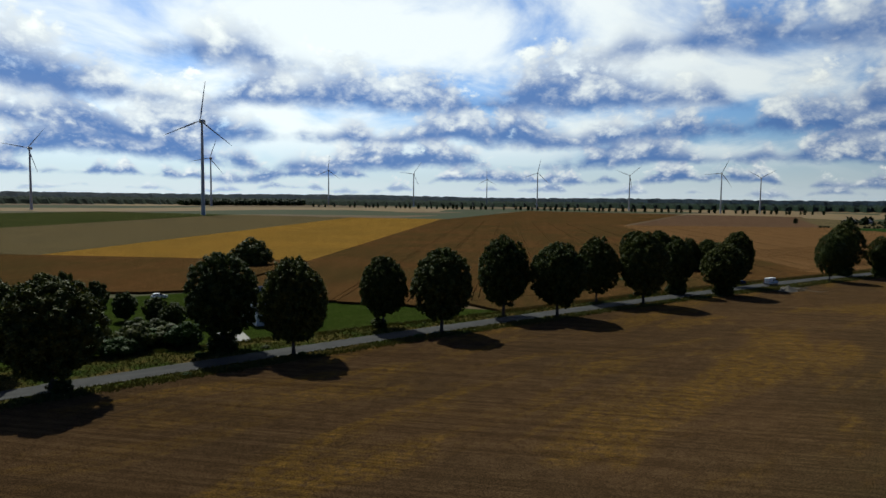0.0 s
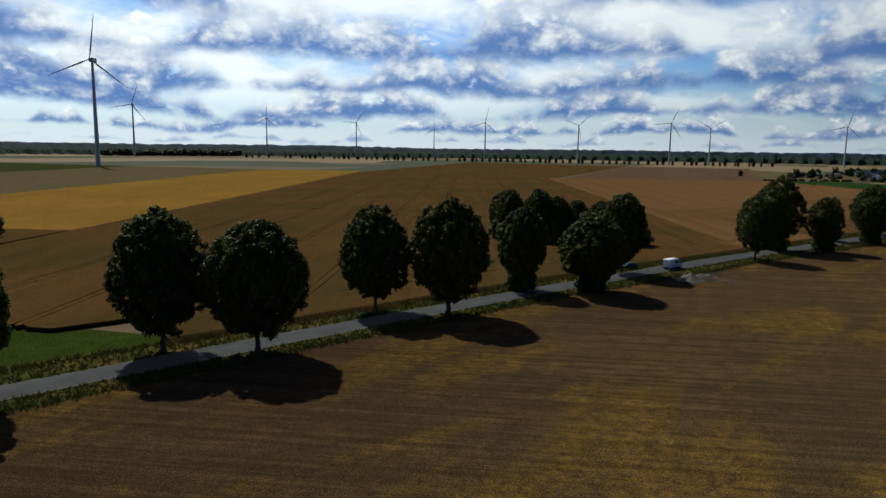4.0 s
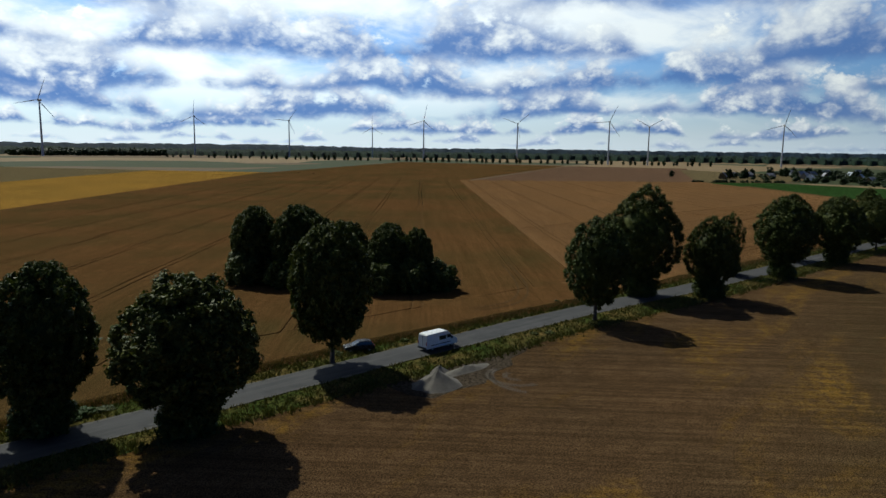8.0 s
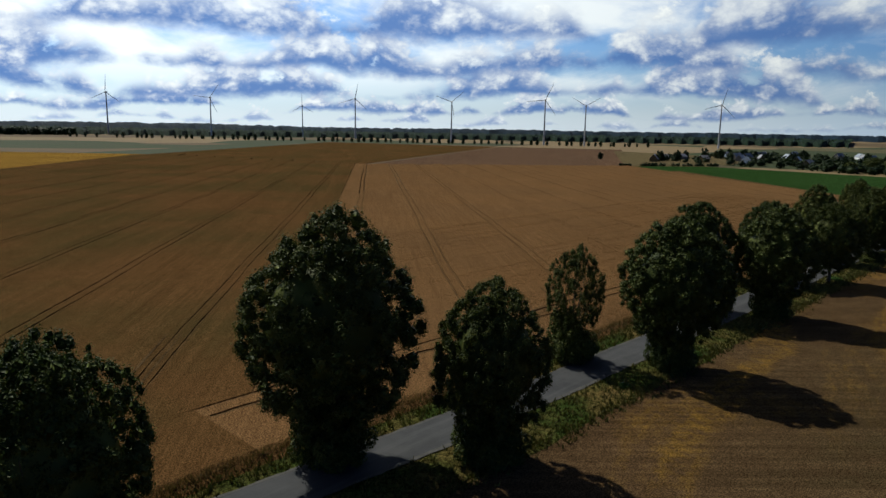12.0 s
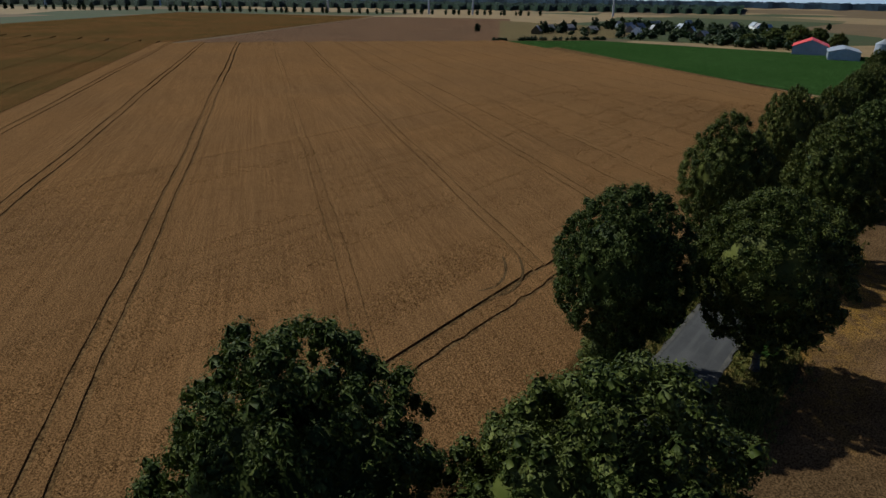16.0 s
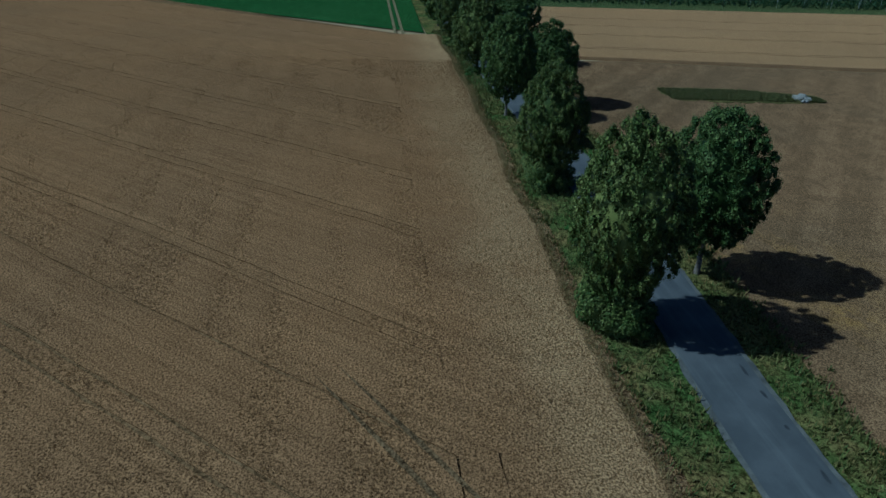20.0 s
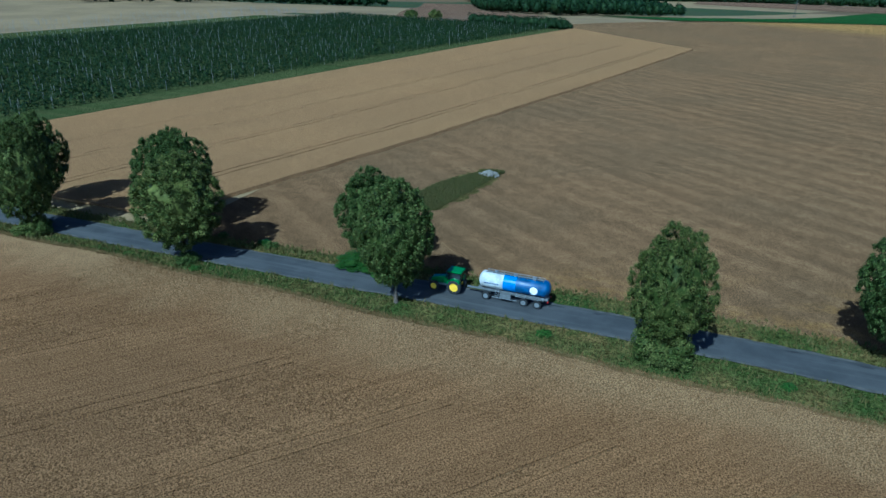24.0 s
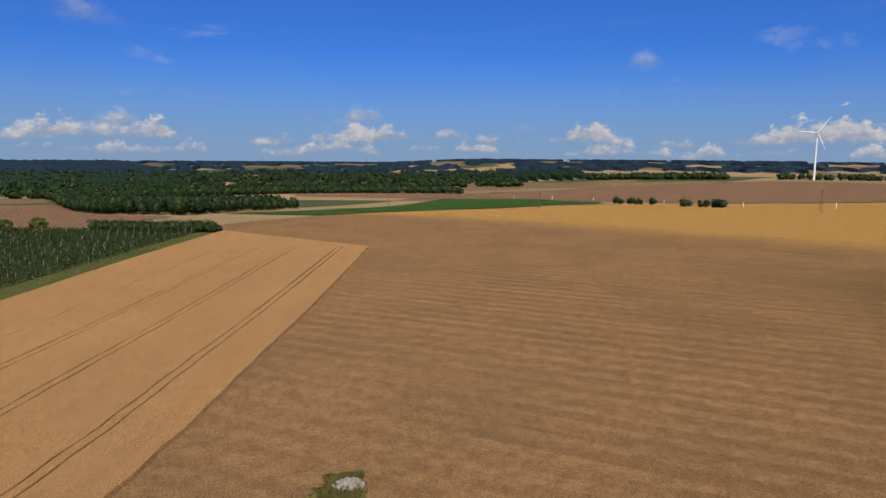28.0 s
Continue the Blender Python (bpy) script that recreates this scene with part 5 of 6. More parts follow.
M["patch_grass"] = crop("patch_grass", (0.044, 0.048, 0.014), (0.100, 0.076, 0.030), (0.074, 0.068, 0.024), 3.5, 0, 0, 0.2, 0.15)
outline = [(292.6, -36.6), (291.4, -43), (290.2, -49), (288.2, -57), (285.0, -62.6), (281.6, -62.2), (280.6, -58), (281.4, -52), (282.8, -43), (285.2, -36.0), (289, -35.2)]
edge_rng = random.Random(4)
outline = [(ax + (bx - ax) * u + edge_rng.uniform(-0.7, 0.7), ay + (by - ay) * u + edge_rng.uniform(-0.7, 0.7))
           for (ax, ay), (bx, by) in zip(outline, outline[1:] + outline[:1]) for u in (0.0, 0.14, 0.28, 0.42, 0.57, 0.71, 0.86)]
prism("grass_patch", outline, 0.0, 0.09, M["patch_grass"], "uncut island of rough dark grass in the stubble", "grass")
stone_pile(282.9, -58.6, 60, 2.0, "pile of pale field stones in an uncut grass patch")


# ---------- gravel heap by the lane ----------
def heap(name, x, y, lx, ly, h, seed, mat, label):
    verts, faces = [], []
    n, m = 36, 12
    for j in range(m + 1):
        q = j / m
        for i in range(n):
            a = 2 * math.pi * i / n
            wob = 1 + 0.16 * noise.noise((math.cos(a) * 2, math.sin(a) * 2, seed)) + 0.07 * noise.noise((math.cos(a) * 6, math.sin(a) * 6, seed))
            px, py = math.cos(a) * q * lx * wob, math.sin(a) * q * ly * wob
            z = h * max(0, 1 - q) ** 1.15 + 0.10 * noise.noise((px * 1.3, py * 1.3, seed)) * (1 - q) * 2 + 0.02
            verts.append((x + px, y + py, max(0.0, z) if j < m else 0.0))
    for j in range(m):
        for i in range(n):
            a, b = j * n + i, j * n + (i + 1) % n
            faces.append((a, b, b + n, a + n))
    return tagged(mesh_ob(name, verts, faces, mat, smooth=True), label, "heap")


M["sand"] = plain("sand_gravel", (0.125, 0.113, 0.098), 0.95, vary=0.3, scale=0.7, relief=0.06)
M["bare"] = crop("bare", (0.062, 0.050, 0.038), (0.050, 0.040, 0.030), (0.082, 0.066, 0.050), 3.0, 0, 0, 0.08, 0.1)
prism("bare_ground", [(-31, -7.6), (-22, -7.2), (-12, -7.4), (-4, -7.8), (-7, -9.6), (-11, -10.4), (-13, -12.6), (-18, -13.1), (-21, -15.2), (-26, -14.6), (-29.5, -15.0), (-31, -12)], 0.0, 0.05, M["bare"], "trampled bare grey ground round the gravel heap", "ground")
heap("gravel_heap", -26.0, -11.8, 3.4, 2.9, 2.0, 1.0, M["sand"], "pale grey gravel heap tipped beside the lane")
heap("gravel_heap", -19.5, -10.0, 4.8, 1.3, 0.7, 4.0, M["sand"], "long low ridge of pale gravel")
heap("gravel_heap", -22.6, -8.4, 1.5, 1.2, 1.0, 7.0, M["sand"], "small pile of pale gravel")


# ---------- turning marks of a loader beside the heap ----------
def tread_marks(x, y, r, a0, a1, width):
    """A curved band of short bars pressed into the soil."""
    verts, faces = [], []
    n = int(abs(a1 - a0) * r / 0.34)
    for i in range(n):
        for half in (-1, 1):
            a = a0 + (a1 - a0) * (i + (0.5 if half > 0 else 0.0)) / n
            lo, hi = (r - width, r - 0.05) if half < 0 else (r + 0.05, r + width)
            b = len(verts)
            for q, da in ((lo, -0.05 / r), (hi, 0.05 / r), (hi, 0.19 / r), (lo, 0.09 / r)):
                verts.append((x + q * math.cos(a + da), y + q * math.sin(a + da), 0.085))
            faces.append((b, b + 1, b + 2, b + 3))
    return tagged(mesh_ob("tyre_mark", verts, faces, M["tread"]), "curved tyre tread marks pressed into bare soil", "tyre mark", kind="structure")


M["tread"] = plain("tread_soil", (0.115, 0.092, 0.070), 0.95, vary=0.3, scale=1.0)
tread_marks(-16.0, -15.9, 3.6, 1.7, 4.6, 0.42)
tread_marks(-16.0, -15.9, 1.5, 1.4, 4.2, 0.38)
tread_marks(-14.0, -18.0, 6.2, 1.9, 3.6, 0.42)


# ---------- vehicles ----------
M["tyre"] = plain("tyre", (0.018, 0.018, 0.019), 0.9, vary=0.2)
M["rim"] = plain("steel_rim", (0.35, 0.36, 0.37), 0.4, 0.7, vary=0.1)
M["yellow_rim"] = plain("yellow_rim", (0.70, 0.46, 0.02), 0.45, vary=0.1)
M["green_paint"] = plain("green_paint", (0.02, 0.13, 0.025), 0.35, spec=0.5, vary=0.1)
M["blue_paint"] = plain("blue_paint", (0.022, 0.070, 0.19), 0.4, spec=0.4, vary=0.4, scale=1.2)
M["black_paint"] = plain("black_paint", (0.010, 0.010, 0.012), 0.3, spec=0.25, vary=0.1)
M["black_plastic"] = plain("black_plastic", (0.02, 0.02, 0.021), 0.7, vary=0.1)
M["chassis"] = plain("chassis_grey", (0.11, 0.115, 0.12), 0.6, vary=0.2)
M["lamp_red"] = plain("red_lens", (0.35, 0.01, 0.01), 0.3, vary=0.05)
M["lamp_clear"] = plain("clear_lens", (0.6, 0.6, 0.58), 0.15, vary=0.05)


def profile(pts, y0, y1, bevel=0.08, taper=0.0):
    """A side outline (x, z) given width; taper draws the top in."""
    bm = bmesh.new()
    zs = [z for _, z in pts]
    lo, hi = min(zs), max(zs)

    def inset(z):
        return taper * ((z - lo) / (hi - lo)) ** 2
    a = [bm.verts.new((x, y0 + inset(z), z)) for x, z in pts]
    b = [bm.verts.new((x, y1 - inset(z), z)) for x, z in pts]
    n = len(pts)
    for i in range(n):
        bm.faces.new((a[i], a[(i + 1) % n], b[(i + 1) % n], b[i]))
    bm.faces.new(a)
    bm.faces.new(b[::-1])
    if bevel:
        bmesh.ops.bevel(bm, geom=list(bm.edges), offset=bevel, segments=2, affect="EDGES", profile=0.6, clamp_overlap=True)
    return bm


def wheel(parent, x, y, r, width, rim):
    bm = bmesh.new()
    n, ring = 24, [(0.60, -0.5), (0.86, -0.5), (1.0, -0.32), (1.0, 0.32), (0.86, 0.5), (0.60, 0.5)]
    loops = [[bm.verts.new((x + math.cos(2 * math.pi * i / n) * r * q, y + s * width, r + math.sin(2 * math.pi * i / n) * r * q)) for i in range(n)] for q, s in ring]
    for p, q in zip(loops, loops[1:] + loops[:1]):
        for i in range(n):
            bm.faces.new((p[i], p[(i + 1) % n], q[(i + 1) % n], q[i]))
    w = part("wheel", bm, M["tyre"], parent)
    bm = bmesh.new()
    tube(bm, (x, y - width * 0.36, r), (x, y + width * 0.36, r), r * 0.62, r * 0.62, 20)
    tube(bm, (x, y - width * 0.46, r), (x, y + width * 0.46, r), r * 0.2, r * 0.2, 12)
    part("rim", bm, rim, w)


def boxed(name, parent, mat, *dims, bevel=0.02):
    bm = bmesh.new()
    box(bm, *dims, bevel)
    return part(name, bm, mat, parent)


def van(x, y, turn):
    top = empty("van", "white high-roof panel van driving along the lane", "van", pose(x, y, 0.2, 0, 0, turn))
    side = [(-2.95, 0.42), (-2.98, 1.2), (-2.9, 2.35), (-2.75, 2.52), (0.9, 2.56), (1.25, 2.45), (2.05, 1.55), (2.85, 1.22), (3.0, 1.0), (3.0, 0.42)]
    body = part("body", profile(side, -1.0, 1.0, 0.07, 0.12), M["white"], top)
    bm = bmesh.new()
    q = [bm.verts.new(v) for v in ((1.36, -0.80, 2.36), (1.36, 0.80, 2.36), (2.06, 0.86, 1.60), (2.06, -0.86, 1.60), (1.30, -0.80, 2.33), (1.30, 0.80, 2.33), (2.0, 0.86, 1.57), (2.0, -0.86, 1.57))]
    for f in ((0, 1, 2, 3), (4, 5, 6, 7), (0, 1, 5, 4), (1, 2, 6, 5), (2, 3, 7, 6), (3, 0, 4, 7)):
        bm.faces.new([q[i] for i in f])
    part("windscreen", bm, M["dark_glass"], top)
    for s in (-1, 1):
        boxed("cab_window", top, M["dark_glass"], 0.98, 1.72, s * 0.955 - 0.035, s * 0.955 + 0.035, 1.48, 2.02)
        boxed("side_window", top, M["dark_glass"], -0.55, 0.75, s * 0.95 - 0.035, s * 0.95 + 0.035, 1.40, 2.0)
        boxed("side_strip", top, M["black_plastic"], -2.2, 1.6, s * 1.0 - 0.02, s * 1.0 + 0.02, 0.82, 0.94)
        boxed("mirror", top, M["black_plastic"], 1.62, 1.80, s * 1.18 - 0.10, s * 1.18 + 0.10, 1.35, 1.72)
        boxed("tail_lamp", top, M["lamp_red"], -3.0, -2.92, s * 0.9 - 0.07, s * 0.9 + 0.07, 1.0, 1.5)
        boxed("headlamp", top, M["lamp_clear"], 2.72, 2.98, s * 0.78 - 0.15, s * 0.78 + 0.15, 0.92, 1.14, bevel=0.04)
        for wx in (-1.9, 1.95):
            wheel(top, wx, s * 0.87, 0.36, 0.24, M["rim"])
    boxed("rear_bumper", top, M["black_plastic"], -3.06, -2.9, -0.98, 0.98, 0.36, 0.62, bevel=0.05)
    boxed("front_bumper", top, M["black_plastic"], 2.85, 3.1, -0.96, 0.96, 0.34, 0.75, bevel=0.08)
    boxed("door_seam", top, M["black_plastic"], -2.995, -2.965, -0.012, 0.012, 0.6, 2.3, bevel=0)
    return top


van(-15.7, -0.3, 0.5)


def car(x, y, turn, paint, label):
    top = empty("car", label, "car", pose(x, y, 0.12, 0, 0, turn))
    part("body", profile([(-2.15, 0.35), (-2.2, 0.75), (-2.0, 0.98), (-0.2, 1.0), (1.0, 0.98), (1.95, 0.82), (2.15, 0.6), (2.1, 0.32)], -0.87, 0.87, 0.09, 0.05), paint, top)
    part("cabin", profile([(-2.0, 0.95), (-1.75, 1.40), (-0.9, 1.50), (0.1, 1.46), (1.0, 0.97)], -0.80, 0.80, 0.08, 0.14), M["dark_glass"], top)
    part("roof", profile([(-1.72, 1.42), (-0.9, 1.53), (0.12, 1.49), (-0.85, 1.46)], -0.62, 0.62, 0.015), paint, top)
    for s in (-1, 1):
        for wx in (-1.35, 1.35):
            wheel(top, wx, s * 0.78, 0.32, 0.2, M["rim"])
        boxed("headlamp", top, M["lamp_clear"], 1.9, 2.12, s * 0.6 - 0.16, s * 0.6 + 0.16, 0.66, 0.82, bevel=0.03)
        boxed("tail_lamp", top, M["lamp_red"], -2.2, -2.08, s * 0.66 - 0.12, s * 0.66 + 0.12, 0.72, 0.9, bevel=0.02)
        boxed("mirror", top, M["black_plastic"], 0.55, 0.72, s * 0.98 - 0.08, s * 0.98 + 0.08, 0.95, 1.1, bevel=0.03)
    return top


car(-25.3, 5.9, 156, M["black_paint"], "black hatchback parked on the verge under a lime tree")
car(-204.5, 74, 10, M["white"], "pale car parked behind the garden")


def tractor(x, y, turn):
    top = empty("tractor", "green tractor with yellow wheels pulling a tanker", "tractor", pose(x, y, 0.2, 0, 0, turn))
    part("bonnet", profile([(0.4, 1.0), (0.4, 1.85), (1.2, 1.9), (2.75, 1.6), (2.9, 1.1), (2.7, 0.95)], -0.42, 0.42, 0.08), M["green_paint"], top)
    boxed("chassis", top, M["chassis"], -0.8, 2.8, -0.3, 0.3, 0.6, 1.05, bevel=0.05)
    part("cab", profile([(-1.05, 1.2), (-1.15, 2.75), (0.45, 2.78), (0.62, 1.2)], -0.72, 0.72, 0.06, 0.05), M["dark_glass"], top)
    boxed("cab_roof", top, M["green_paint"], -1.3, 0.62, -0.85, 0.85, 2.76, 2.96, bevel=0.07)
    for s in (-1, 1):
        part("fender", profile([(-1.25, 1.35), (-1.1, 1.85), (-0.4, 2.05), (0.35, 1.8), (0.5, 1.3), (0.35, 1.3), (0.2, 1.7), (-0.4, 1.92), (-1.0, 1.72), (-1.1, 1.35)], min(s * 0.72, s * 1.18), max(s * 0.72, s * 1.18), 0.0), M["green_paint"], top)
        wheel(top, -0.45, s * 0.98, 0.95, 0.52, M["yellow_rim"])
        wheel(top, 2.3, s * 0.90, 0.66, 0.42, M["yellow_rim"])
        boxed("mirror", top, M["black_plastic"], 0.5, 0.6, s * 1.0 - 0.12, s * 1.0 + 0.12, 2.1, 2.4)
    bm = bmesh.new()
    tube(bm, (0.75, 0.45, 1.7), (0.75, 0.45, 2.7), 0.06, 0.06, 10)
    part("exhaust", bm, M["chassis"], top)
    boxed("front_weight", top, M["black_plastic"], 2.9, 3.3, -0.4, 0.4, 0.7, 1.15, bevel=0.06)
    return top


def tanker(x, y, turn):
    top = empty("tank_trailer", "blue and white liquid tank trailer behind a tractor", "tanker", pose(x, y, 0.2, 0, 0, turn))

    def shell(name, x0, x1, mat, dome0, dome1):
        bm = bmesh.new()
        prof = [(x0, 1.0), (x1, 1.0)]
        if dome0:
            prof = [(x0 - 0.55, 0.12), (x0 - 0.48, 0.45), (x0 - 0.3, 0.78)] + prof
        if dome1:
            prof = prof + [(x1 + 0.3, 0.78), (x1 + 0.48, 0.45), (x1 + 0.55, 0.12)]
        loops = [[bm.verts.new((px, math.cos(2 * math.pi * i / 32) * 1.12 * q, 2.35 + math.sin(2 * math.pi * i / 32) * 1.05 * q)) for i in range(32)] for px, q in prof]
        for p, q in zip(loops, loops[1:]):
            for i in range(32):
                bm.faces.new((p[i], p[(i + 1) % 32], q[(i + 1) % 32], q[i]))
        if dome0:
            bm.faces.new(loops[0])
        if dome1:
            bm.faces.new(loops[-1])
        return part(name, bm, mat, top, smooth=True)
    shell("tank_front", 1.3, 4.0, M["tank_white"], False, True)
    shell("tank_band", -0.3, 1.3, M["bright_blue"], False, False)
    shell("tank_rear", -3.9, -0.3, M["blue_paint"], True, False)
    boxed("frame", top, M["chassis"], -4.3, 4.6, -0.5, 0.5, 0.95, 1.3, bevel=0.03)
    boxed("drawbar", top, M["chassis"], 4.5, 6.2, -0.1, 0.1, 0.75, 0.95, bevel=0.03)
    boxed("walkway", top, M["chassis"], -3.6, 3.6, -0.22, 0.22, 3.40, 3.46, bevel=0.01)
    for s in (-1, 1):
        bm = bmesh.new()
        tube(bm, (-3.6, s * 0.35, 3.55), (3.6, s * 0.35, 3.55), 0.03, 0.03, 6)
        for i in range(8):
            tube(bm, (-3.6 + i * 1.03, s * 0.35, 3.3), (-3.6 + i * 1.03, s * 0.35, 3.56), 0.025, 0.025, 6)
        part("handrail", bm, M["rim"], top)
        bm = bmesh.new()
        tube(bm, (-2.6, s * 1.10, 2.35), (-2.6, s * 1.145, 2.35), 0.48, 0.48, 28)
        part("round_panel", bm, M["white"], top)
        for wx in (3.4, -1.4, -3.1):
            wheel(top, wx, s * 0.98, 0.52, 0.34, M["rim"])
            boxed("mudguard", top, M["black_plastic"], wx - 0.62, wx + 0.62, s * 0.98 - 0.2, s * 0.98 + 0.2, 1.08, 1.13, bevel=0.02)
        for z in (1.22, 1.40, 1.58):
            boxed("side_rail", top, M["rim"], -3.9, -0.4, s * 1.16 - 0.02, s * 1.16 + 0.02, z, z + 0.06, bevel=0.0)
        for rx in (-3.8, -2.7, -1.6, -0.5):
            boxed("rail_post", top, M["rim"], rx - 0.03, rx + 0.03, s * 1.12 - 0.02, s * 1.12 + 0.02, 1.1, 1.66, bevel=0.0)
        boxed("tool_box", top, M["chassis"], 0.2, 1.6, s * 0.95 - 0.2, s * 0.95 + 0.2, 0.62, 1.15, bevel=0.03)
        boxed("under_run_bar", top, M["rim"], -0.6, 2.6, s * 1.12 - 0.03, s * 1.12 + 0.03, 0.55, 0.62, bevel=0.0)
        boxed("tail_lamp", top, M["lamp_red"], -4.42, -4.3, s * 0.8 - 0.12, s * 0.8 + 0.12, 0.95, 1.1)
        for i in range(6):
            boxed("text_bar", top, M["blue_paint"], 1.8 + i * 0.32, 2.02 + i * 0.32, s * 1.118 - 0.012, s * 1.118 + 0.012, 2.25, 2.42, bevel=0.0)
    for i in range(3):
        bm = bmesh.new()
        tube(bm, (-2.4 + i * 2.4, 0, 3.36), (-2.4 + i * 2.4, 0, 3.62), 0.28, 0.26, 18)
        part("manhole", bm, M["rim"], top)
    bm = bmesh.new()
    for dx in (1.75, 2.15):
        tube(bm, (dx, 1.2, 0.7), (dx, 0.95, 3.1), 0.025, 0.025, 6)
    for i in range(8):
        z = 0.85 + i * 0.28
        tube(bm, (1.75, 1.2 - (z - 0.7) * 0.104, z), (2.15, 1.2 - (z - 0.7) * 0.104, z), 0.02, 0.02, 6)
    part("ladder", bm, M["rim"], top)
    return top


M["tank_white"] = plain("tank_white", (0.46, 0.47, 0.47), 0.5, spec=0.4, vary=0.35, scale=1.0)
M["bright_blue"] = plain("bright_blue", (0.02, 0.15, 0.46), 0.4, spec=0.4, vary=0.25)
tanker(263.6, road_y(263.6) - 1.55, -0.6)
tractor(271.6, road_y(271.6) - 1.5, -0.6)


# ---------- lane side ----------
shrub(282.6, -10.6, 5.2, 1.5, 2, "bright green nettles round the foot of a tree", 0.3)
shrub(286.8, -11.0, 5.0, 1.6, 2, "bright green nettles round the foot of a tree", 1.9)
bm = bmesh.new()
box(bm, 223.1, 223.7, -3.5, -3.0, 0.05, 0.55, 0.12)
tagged(part("litter_sack", bm, M["black_paint"]), "dark plastic sack lying on the grass verge", "sack")


def tufts(name, n, area, height, mat, label, seed, blades=5, width=0.05):
    """Grass tufts; area gives the place of tuft i."""
    rng = np.random.default_rng(seed)
    pos = np.array([area(rng) for _ in range(n)])
    m = n * blades
    p = np.repeat(pos, blades, 0)
    p[:, :2] += rng.normal(scale=0.10, size=(m, 2))
    h = height * (0.5 + rng.random(m))
    lean = rng.normal(scale=0.35, size=(m, 2)) * h[:, None]
    a = rng.random(m) * 6.283
    w = np.stack([np.cos(a), np.sin(a), np.zeros(m)], 1) * width * (0.6 + rng.random(m))[:, None]
    tip = p + np.concatenate([lean, h[:, None]], 1)
    verts = np.stack([p - w, p + w, tip], 1).reshape(-1, 3)
    faces = np.arange(3 * m).reshape(-1, 3)
    return tagged(new(name, np_mesh(name, verts, faces, M[mat])), label, "grass", kind="stuff")


def verge_spot(side):
    def spot(rng):
        x = rng.uniform(-250, 360)
        wide = wheat_edge(x) - road_y(x) if side > 0 else road_y(x) - stubble_edge(x)
        d = rng.uniform(2.95, wide)
        if rng.random() < 0.35:
            d = wide + (-1.0 if side > 0 else -0.2) + rng.normal() * 0.7
        return x, road_y(x) + side * max(2.9, d), 0.06
    return spot


tufts("verge_grass", 16000, verge_spot(1), 0.5, "grass", "tall rough grass on the wheat-side verge", 1, 5, 0.06)
M["dry_blade"] = foliage("dry_blade", (0.16, 0.105, 0.045), (0.24, 0.165, 0.075), (0.12, 0.10, 0.04))


def wheat_rim(rng):
    x = rng.uniform(-134, 350)
    return x, wheat_edge(x) - 0.75 + abs(rng.normal()) * 0.45, 0.12


tufts("dry_grass", 15000, wheat_rim, 0.62, "dry_blade", "tall pale dry grass along the edge of the wheat", 12, 5, 0.05)
tufts("verge_grass", 15000, verge_spot(-1), 0.42, "grass", "tall dry grass on the stubble-side verge", 2, 5, 0.06)


def patch_spot(r):
    y = r.uniform(-62, -35.5)
    return 285.0 + (y + 36) * 0.165 + r.uniform(0, 7.6) * (1.0 if y > -50 else max(0.4, 1.0 + (y + 50) * 0.05)), y, 0.06


M["patch_blade"] = foliage("patch_blade", (0.050, 0.054, 0.015), (0.150, 0.110, 0.046), (0.074, 0.074, 0.022))
tufts("patch_grass_blades", 5200, patch_spot, 0.45, "patch_blade", "rough grass round the stone pile", 3, 5, 0.05)
rng = random.Random(44)
for i in range(46):
    x = rng.uniform(-240, 350)
    s = rng.choice((-1, 1))
    shrub(x, road_y(x) + s * rng.uniform(4.6, 6.4), rng.uniform(1.0, 2.2), rng.uniform(0.5, 1.1), 2 if i % 3 else 1, "low weedy bush on the grass verge", i, "verge weeds")


def turning_track(points, offset):
    """Wheel track curving through the wheat: a narrow lane of crushed stalks."""
    pts = [Vector(p) for p in points]
    line = []
    for i in range(len(pts) - 1):
        a, b, c, d = pts[max(i - 1, 0)], pts[i], pts[i + 1], pts[min(i + 2, len(pts) - 1)]
        for j in range(10):
            u = j / 10
            line.append(0.5 * (2 * b + (c - a) * u + (2 * a - 5 * b + 4 * c - d) * u * u + (3 * b - a - 3 * c + d) * u ** 3))
    line.append(pts[-1])
    verts, faces = [], []
    rng = random.Random(len(points))
    for i, p in enumerate(line):
        q = line[min(i + 1, len(line) - 1)] - line[max(i - 1, 0)]
        n = Vector((-q.y, q.x)).normalized()
        w = 0.17 * min(1.0, 0.2 + min(i, len(line) - 1 - i) * 0.2) + rng.uniform(-0.03, 0.03)
        for e in (-w, w):
            verts.append((p.x + n.x * (offset + e), p.y + n.y * (offset + e), TALL + 0.055))
    for i in range(len(line) - 1):
        faces.append((2 * i, 2 * i + 1, 2 * i + 3, 2 * i + 2))
    tagged(mesh_ob("wheel_track", verts, faces, M["crushed"]), "curved wheel track of crushed stalks in the wheat", "track", kind="structure")


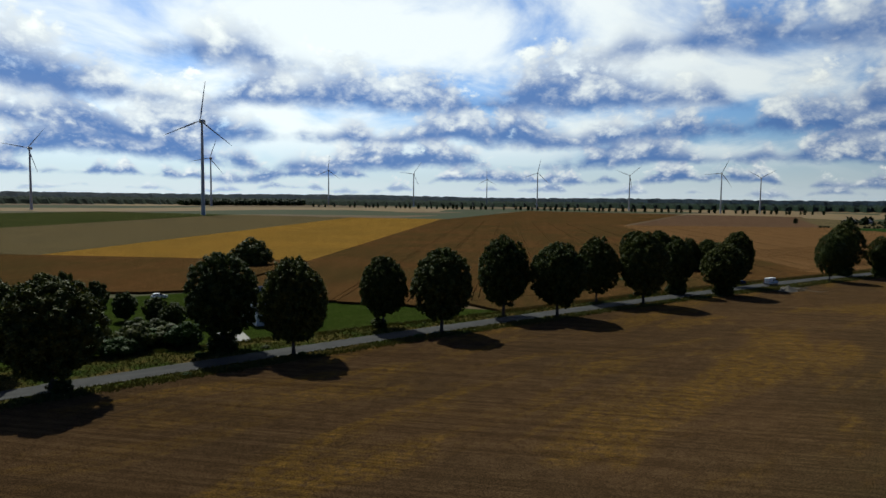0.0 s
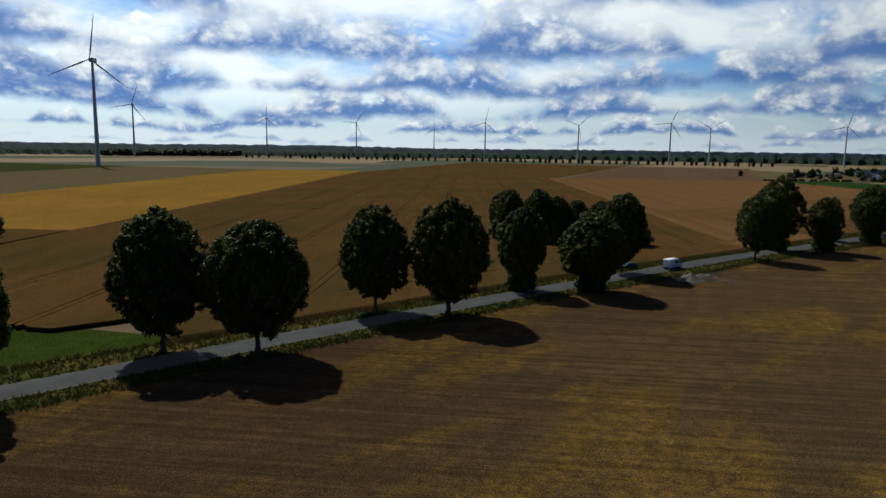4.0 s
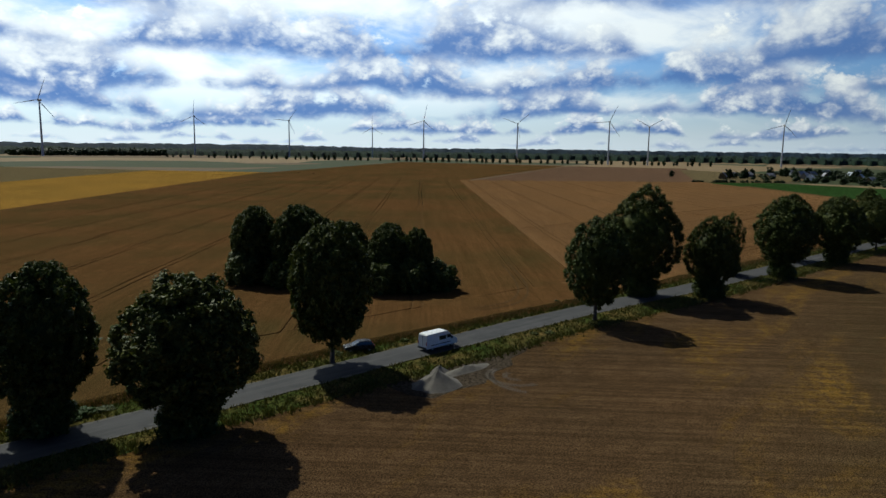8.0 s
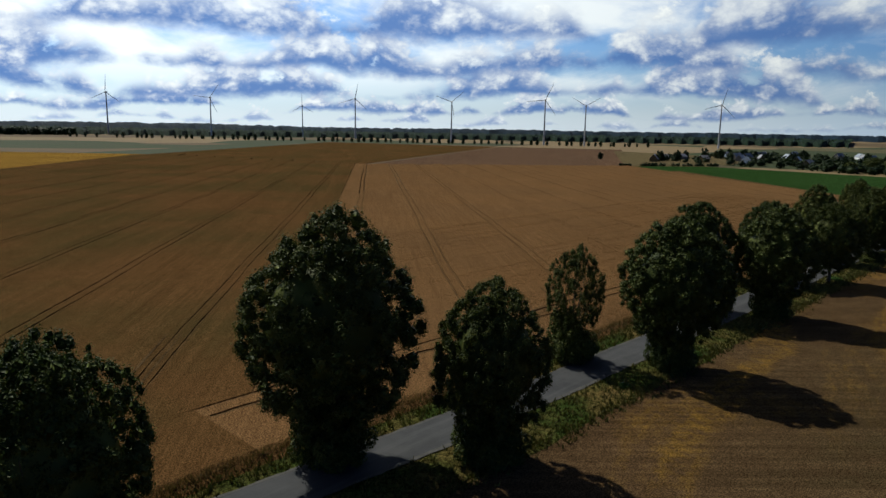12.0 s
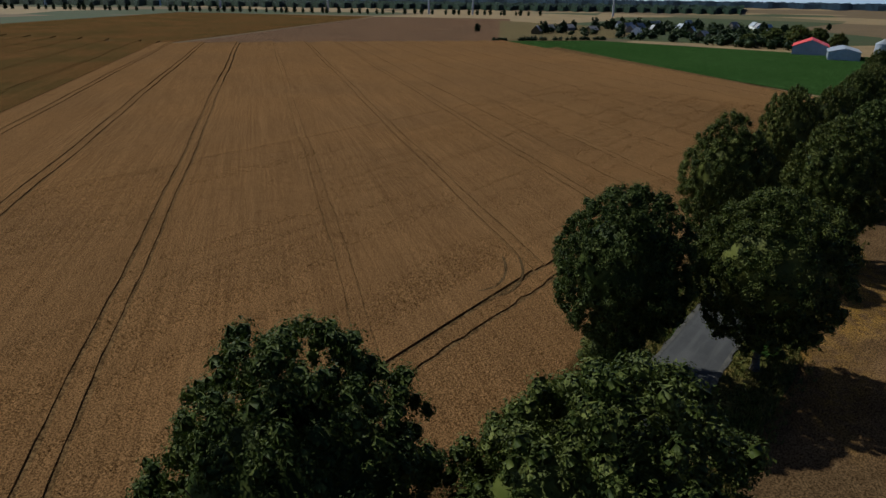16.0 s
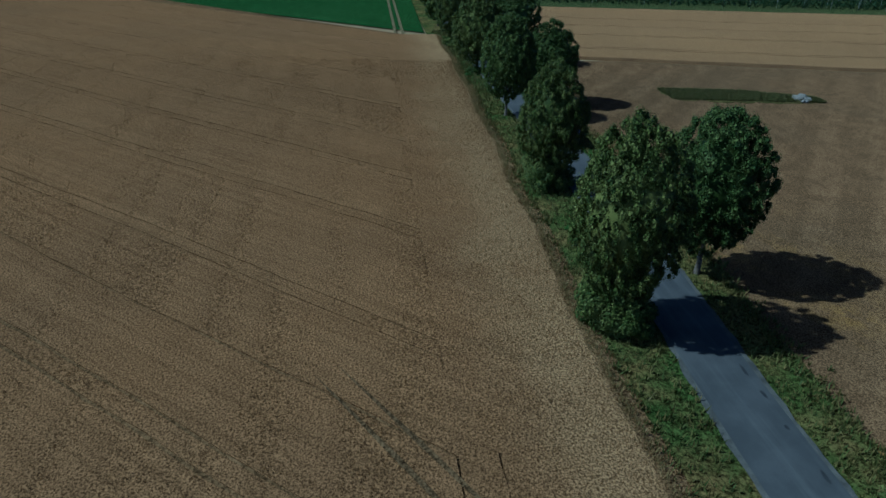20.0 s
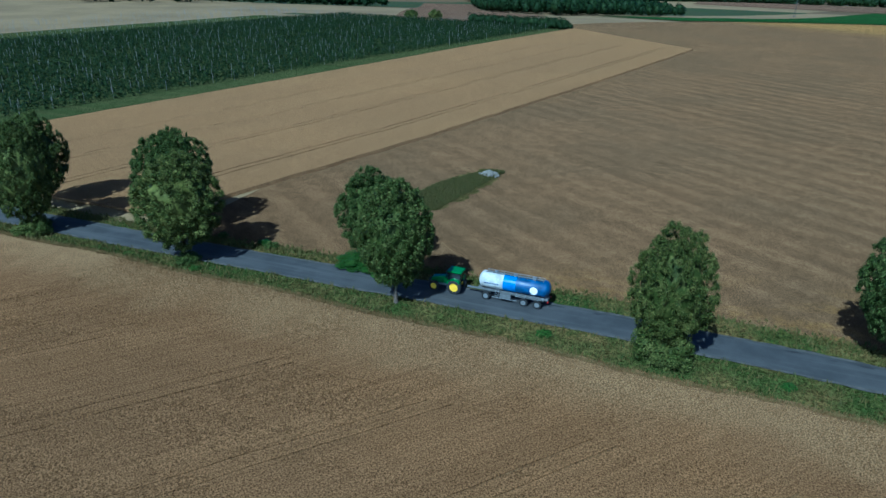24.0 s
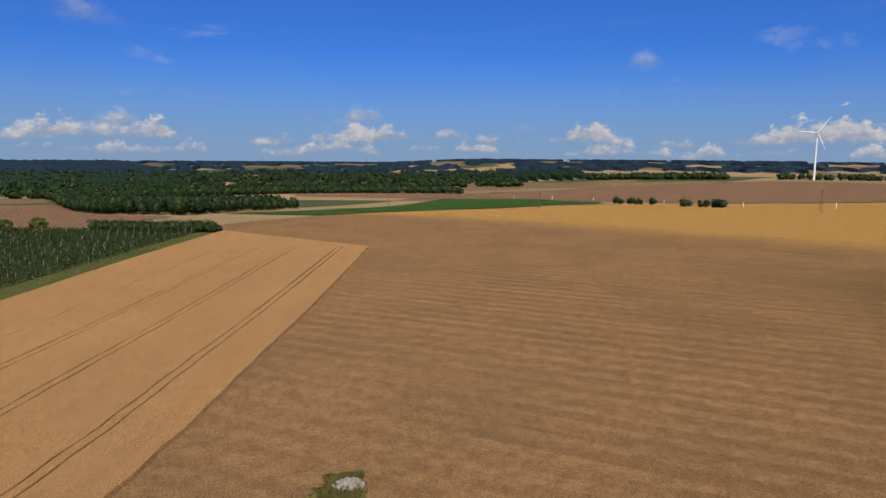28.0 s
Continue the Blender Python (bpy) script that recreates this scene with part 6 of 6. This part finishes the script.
M["crushed"] = crop("crushed", (0.080, 0.052, 0.026), (0.092, 0.060, 0.030), (0.11, 0.074, 0.038), 4.0)
LOOPS = [[(-27.9, 38.6), (-30.2, 46.8), (-30.5, 56.3), (-29.8, 64.6), (-26.4, 71.2), (-20.5, 75.5)], [(46.2, 44.0), (32.6, 27.3), (22.9, 17.0), (14.3, 11.5), (6.9, 10.9), (2.9, 12.6)],
         [(166.0, 20.7), (161.5, 17.6), (157.0, 16.3), (154.0, 17.3)], [(210.4, 23.8), (195.9, 14.9), (186.5, 9.4), (183.5, 7.0)], [(107.5, 26), (104.5, 22), (103, 19.5), (98, 17.2), (92, 16.8)]]
for curve in LOOPS:
    for off in (-0.95, 0.95):
        turning_track(curve, off)


def worn_patches():
    """Sunken dark patches and crumbled pale gravel along the lane's edge."""
    rng = random.Random(77)
    patch = empty("road_patches", "dark potholes and filled ruts along the edge of the lane", "road", kind="structure")
    for i in range(34):
        x = rng.uniform(170, 285) if i < 24 else rng.uniform(-200, 170)
        off = -2.0 + rng.uniform(-0.2, 0.25) if i < 28 else rng.uniform(-1.2, 1.4)
        l, w = rng.uniform(0.3, 1.0), rng.uniform(0.08, 0.2)
        bm = bmesh.new()
        ring = []
        for j in range(12):
            a = 2 * math.pi * j / 12
            q = rng.uniform(0.65, 1.15)
            px, py = x + math.cos(a) * l * q, road_y(x) + off + math.sin(a) * w * q - 0.02 * math.cos(a) * l
            ring.append(bm.verts.new((px, py, 0.181 + 0.05 * (1 - abs(off) / 2.6))))
        bm.faces.new(ring)
        part("pothole", bm, M["tar"], patch)
    verts, faces = [], []
    xs = list(np.arange(-240, 420, 0.8))
    for s in (-1, 1):
        base = len(verts)
        for x in xs:
            w = 0.16 + 0.08 * math.sin(x * 0.31 + s) + 0.06 * math.sin(x * 1.7) + rng.uniform(-0.06, 0.06)
            y0 = road_y(x) + s * 2.45
            verts += [(x, y0, 0.192), (x, y0 + s * (0.25 + max(0.0, w)), 0.168)]
        for i in range(len(xs) - 1):
            q = base + 2 * i
            faces.append((q, q + 2, q + 3, q + 1) if s < 0 else (q, q + 1, q + 3, q + 2))
    tagged(mesh_ob("road_edge", verts, faces, M["edge_grit"]), "crumbled grey grit along both edges of the lane", "road", kind="structure")


M["tar"] = plain("tar", (0.020, 0.020, 0.022), 0.8, vary=0.4, scale=3.0, relief=0.02)
M["edge_grit"] = plain("edge_grit", (0.070, 0.066, 0.060), 0.95, vary=0.5, scale=0.7, relief=0.03)
worn_patches()


def wheat_ears():
    """The fuzzy top of the wheat where the flight passes nearest."""
    rng = np.random.default_rng(9)
    n = 430000
    y = 1.0 + 92 * rng.random(n) ** 1.9
    x = 85 + SLOPE * (y - 16) * rng.random(n) * 0.5 + 235 * rng.random(n)
    keep = y > np.array([wheat_edge(v) for v in x]) + 0.1
    head = 17.5 - 0.018 * x
    swayed = 0.30 * np.sin(x * 0.045 + 5.1) + 0.16 * np.sin(x * 0.15 + 8.7) + 0.05 * np.sin(x * 0.61 + 3)
    swayed *= 0.25
    rutted = x < 192
    keep &= ~(rutted & (y > head - 1.60) & (y < head - 0.98 + swayed)) & ~(rutted & (y > head + 0.98 + swayed) & (y < head + 1.63))
    x0 = x - SLOPE * (y - 16)
    for i, (line, gap, half) in enumerate(TRAMS):
        s = 0.30 * np.sin(y * 0.045 + i * 1.7) + 0.16 * np.sin(y * 0.15 + i * 2.9)
        for a, b in ((-half - gap, -half), (half, half + gap)):
            keep &= ~((x0 - line - s > a) & (x0 - line - s < b) & (y > head + 1.3))
    x, y = x[keep], y[keep]
    rim_x = 350 - 480 * rng.random(26000)
    u = rng.random(26000)
    rim = np.array([wheat_edge(v) for v in rim_x])
    z = np.concatenate([np.full(len(x), TALL - 0.06), 0.06 + 0.62 * (1 - u)])
    x, y = np.concatenate([x, rim_x]), np.concatenate([y, rim - 2.2 * u])
    m = len(x)
    p = np.stack([x, y, z], 1)
    a = rng.random(m) * 6.283
    w = np.stack([np.cos(a), np.sin(a), np.zeros(m)], 1) * (0.035 + 0.045 * rng.random(m))[:, None]
    h = 0.11 + 0.10 * rng.random(m)
    h[-26000:] += 0.05
    tip = p + np.stack([rng.normal(scale=0.09, size=m), rng.normal(scale=0.09, size=m), h], 1)
    verts = np.stack([p - w, p + w, tip], 1).reshape(-1, 3)
    ob = new("wheat_ears", np_mesh("wheat_ears", verts, np.arange(3 * m).reshape(-1, 3), M["ear"]))
    tagged(ob, "ripe wheat ears above the standing crop", "wheat", kind="stuff")


wheat_ears()
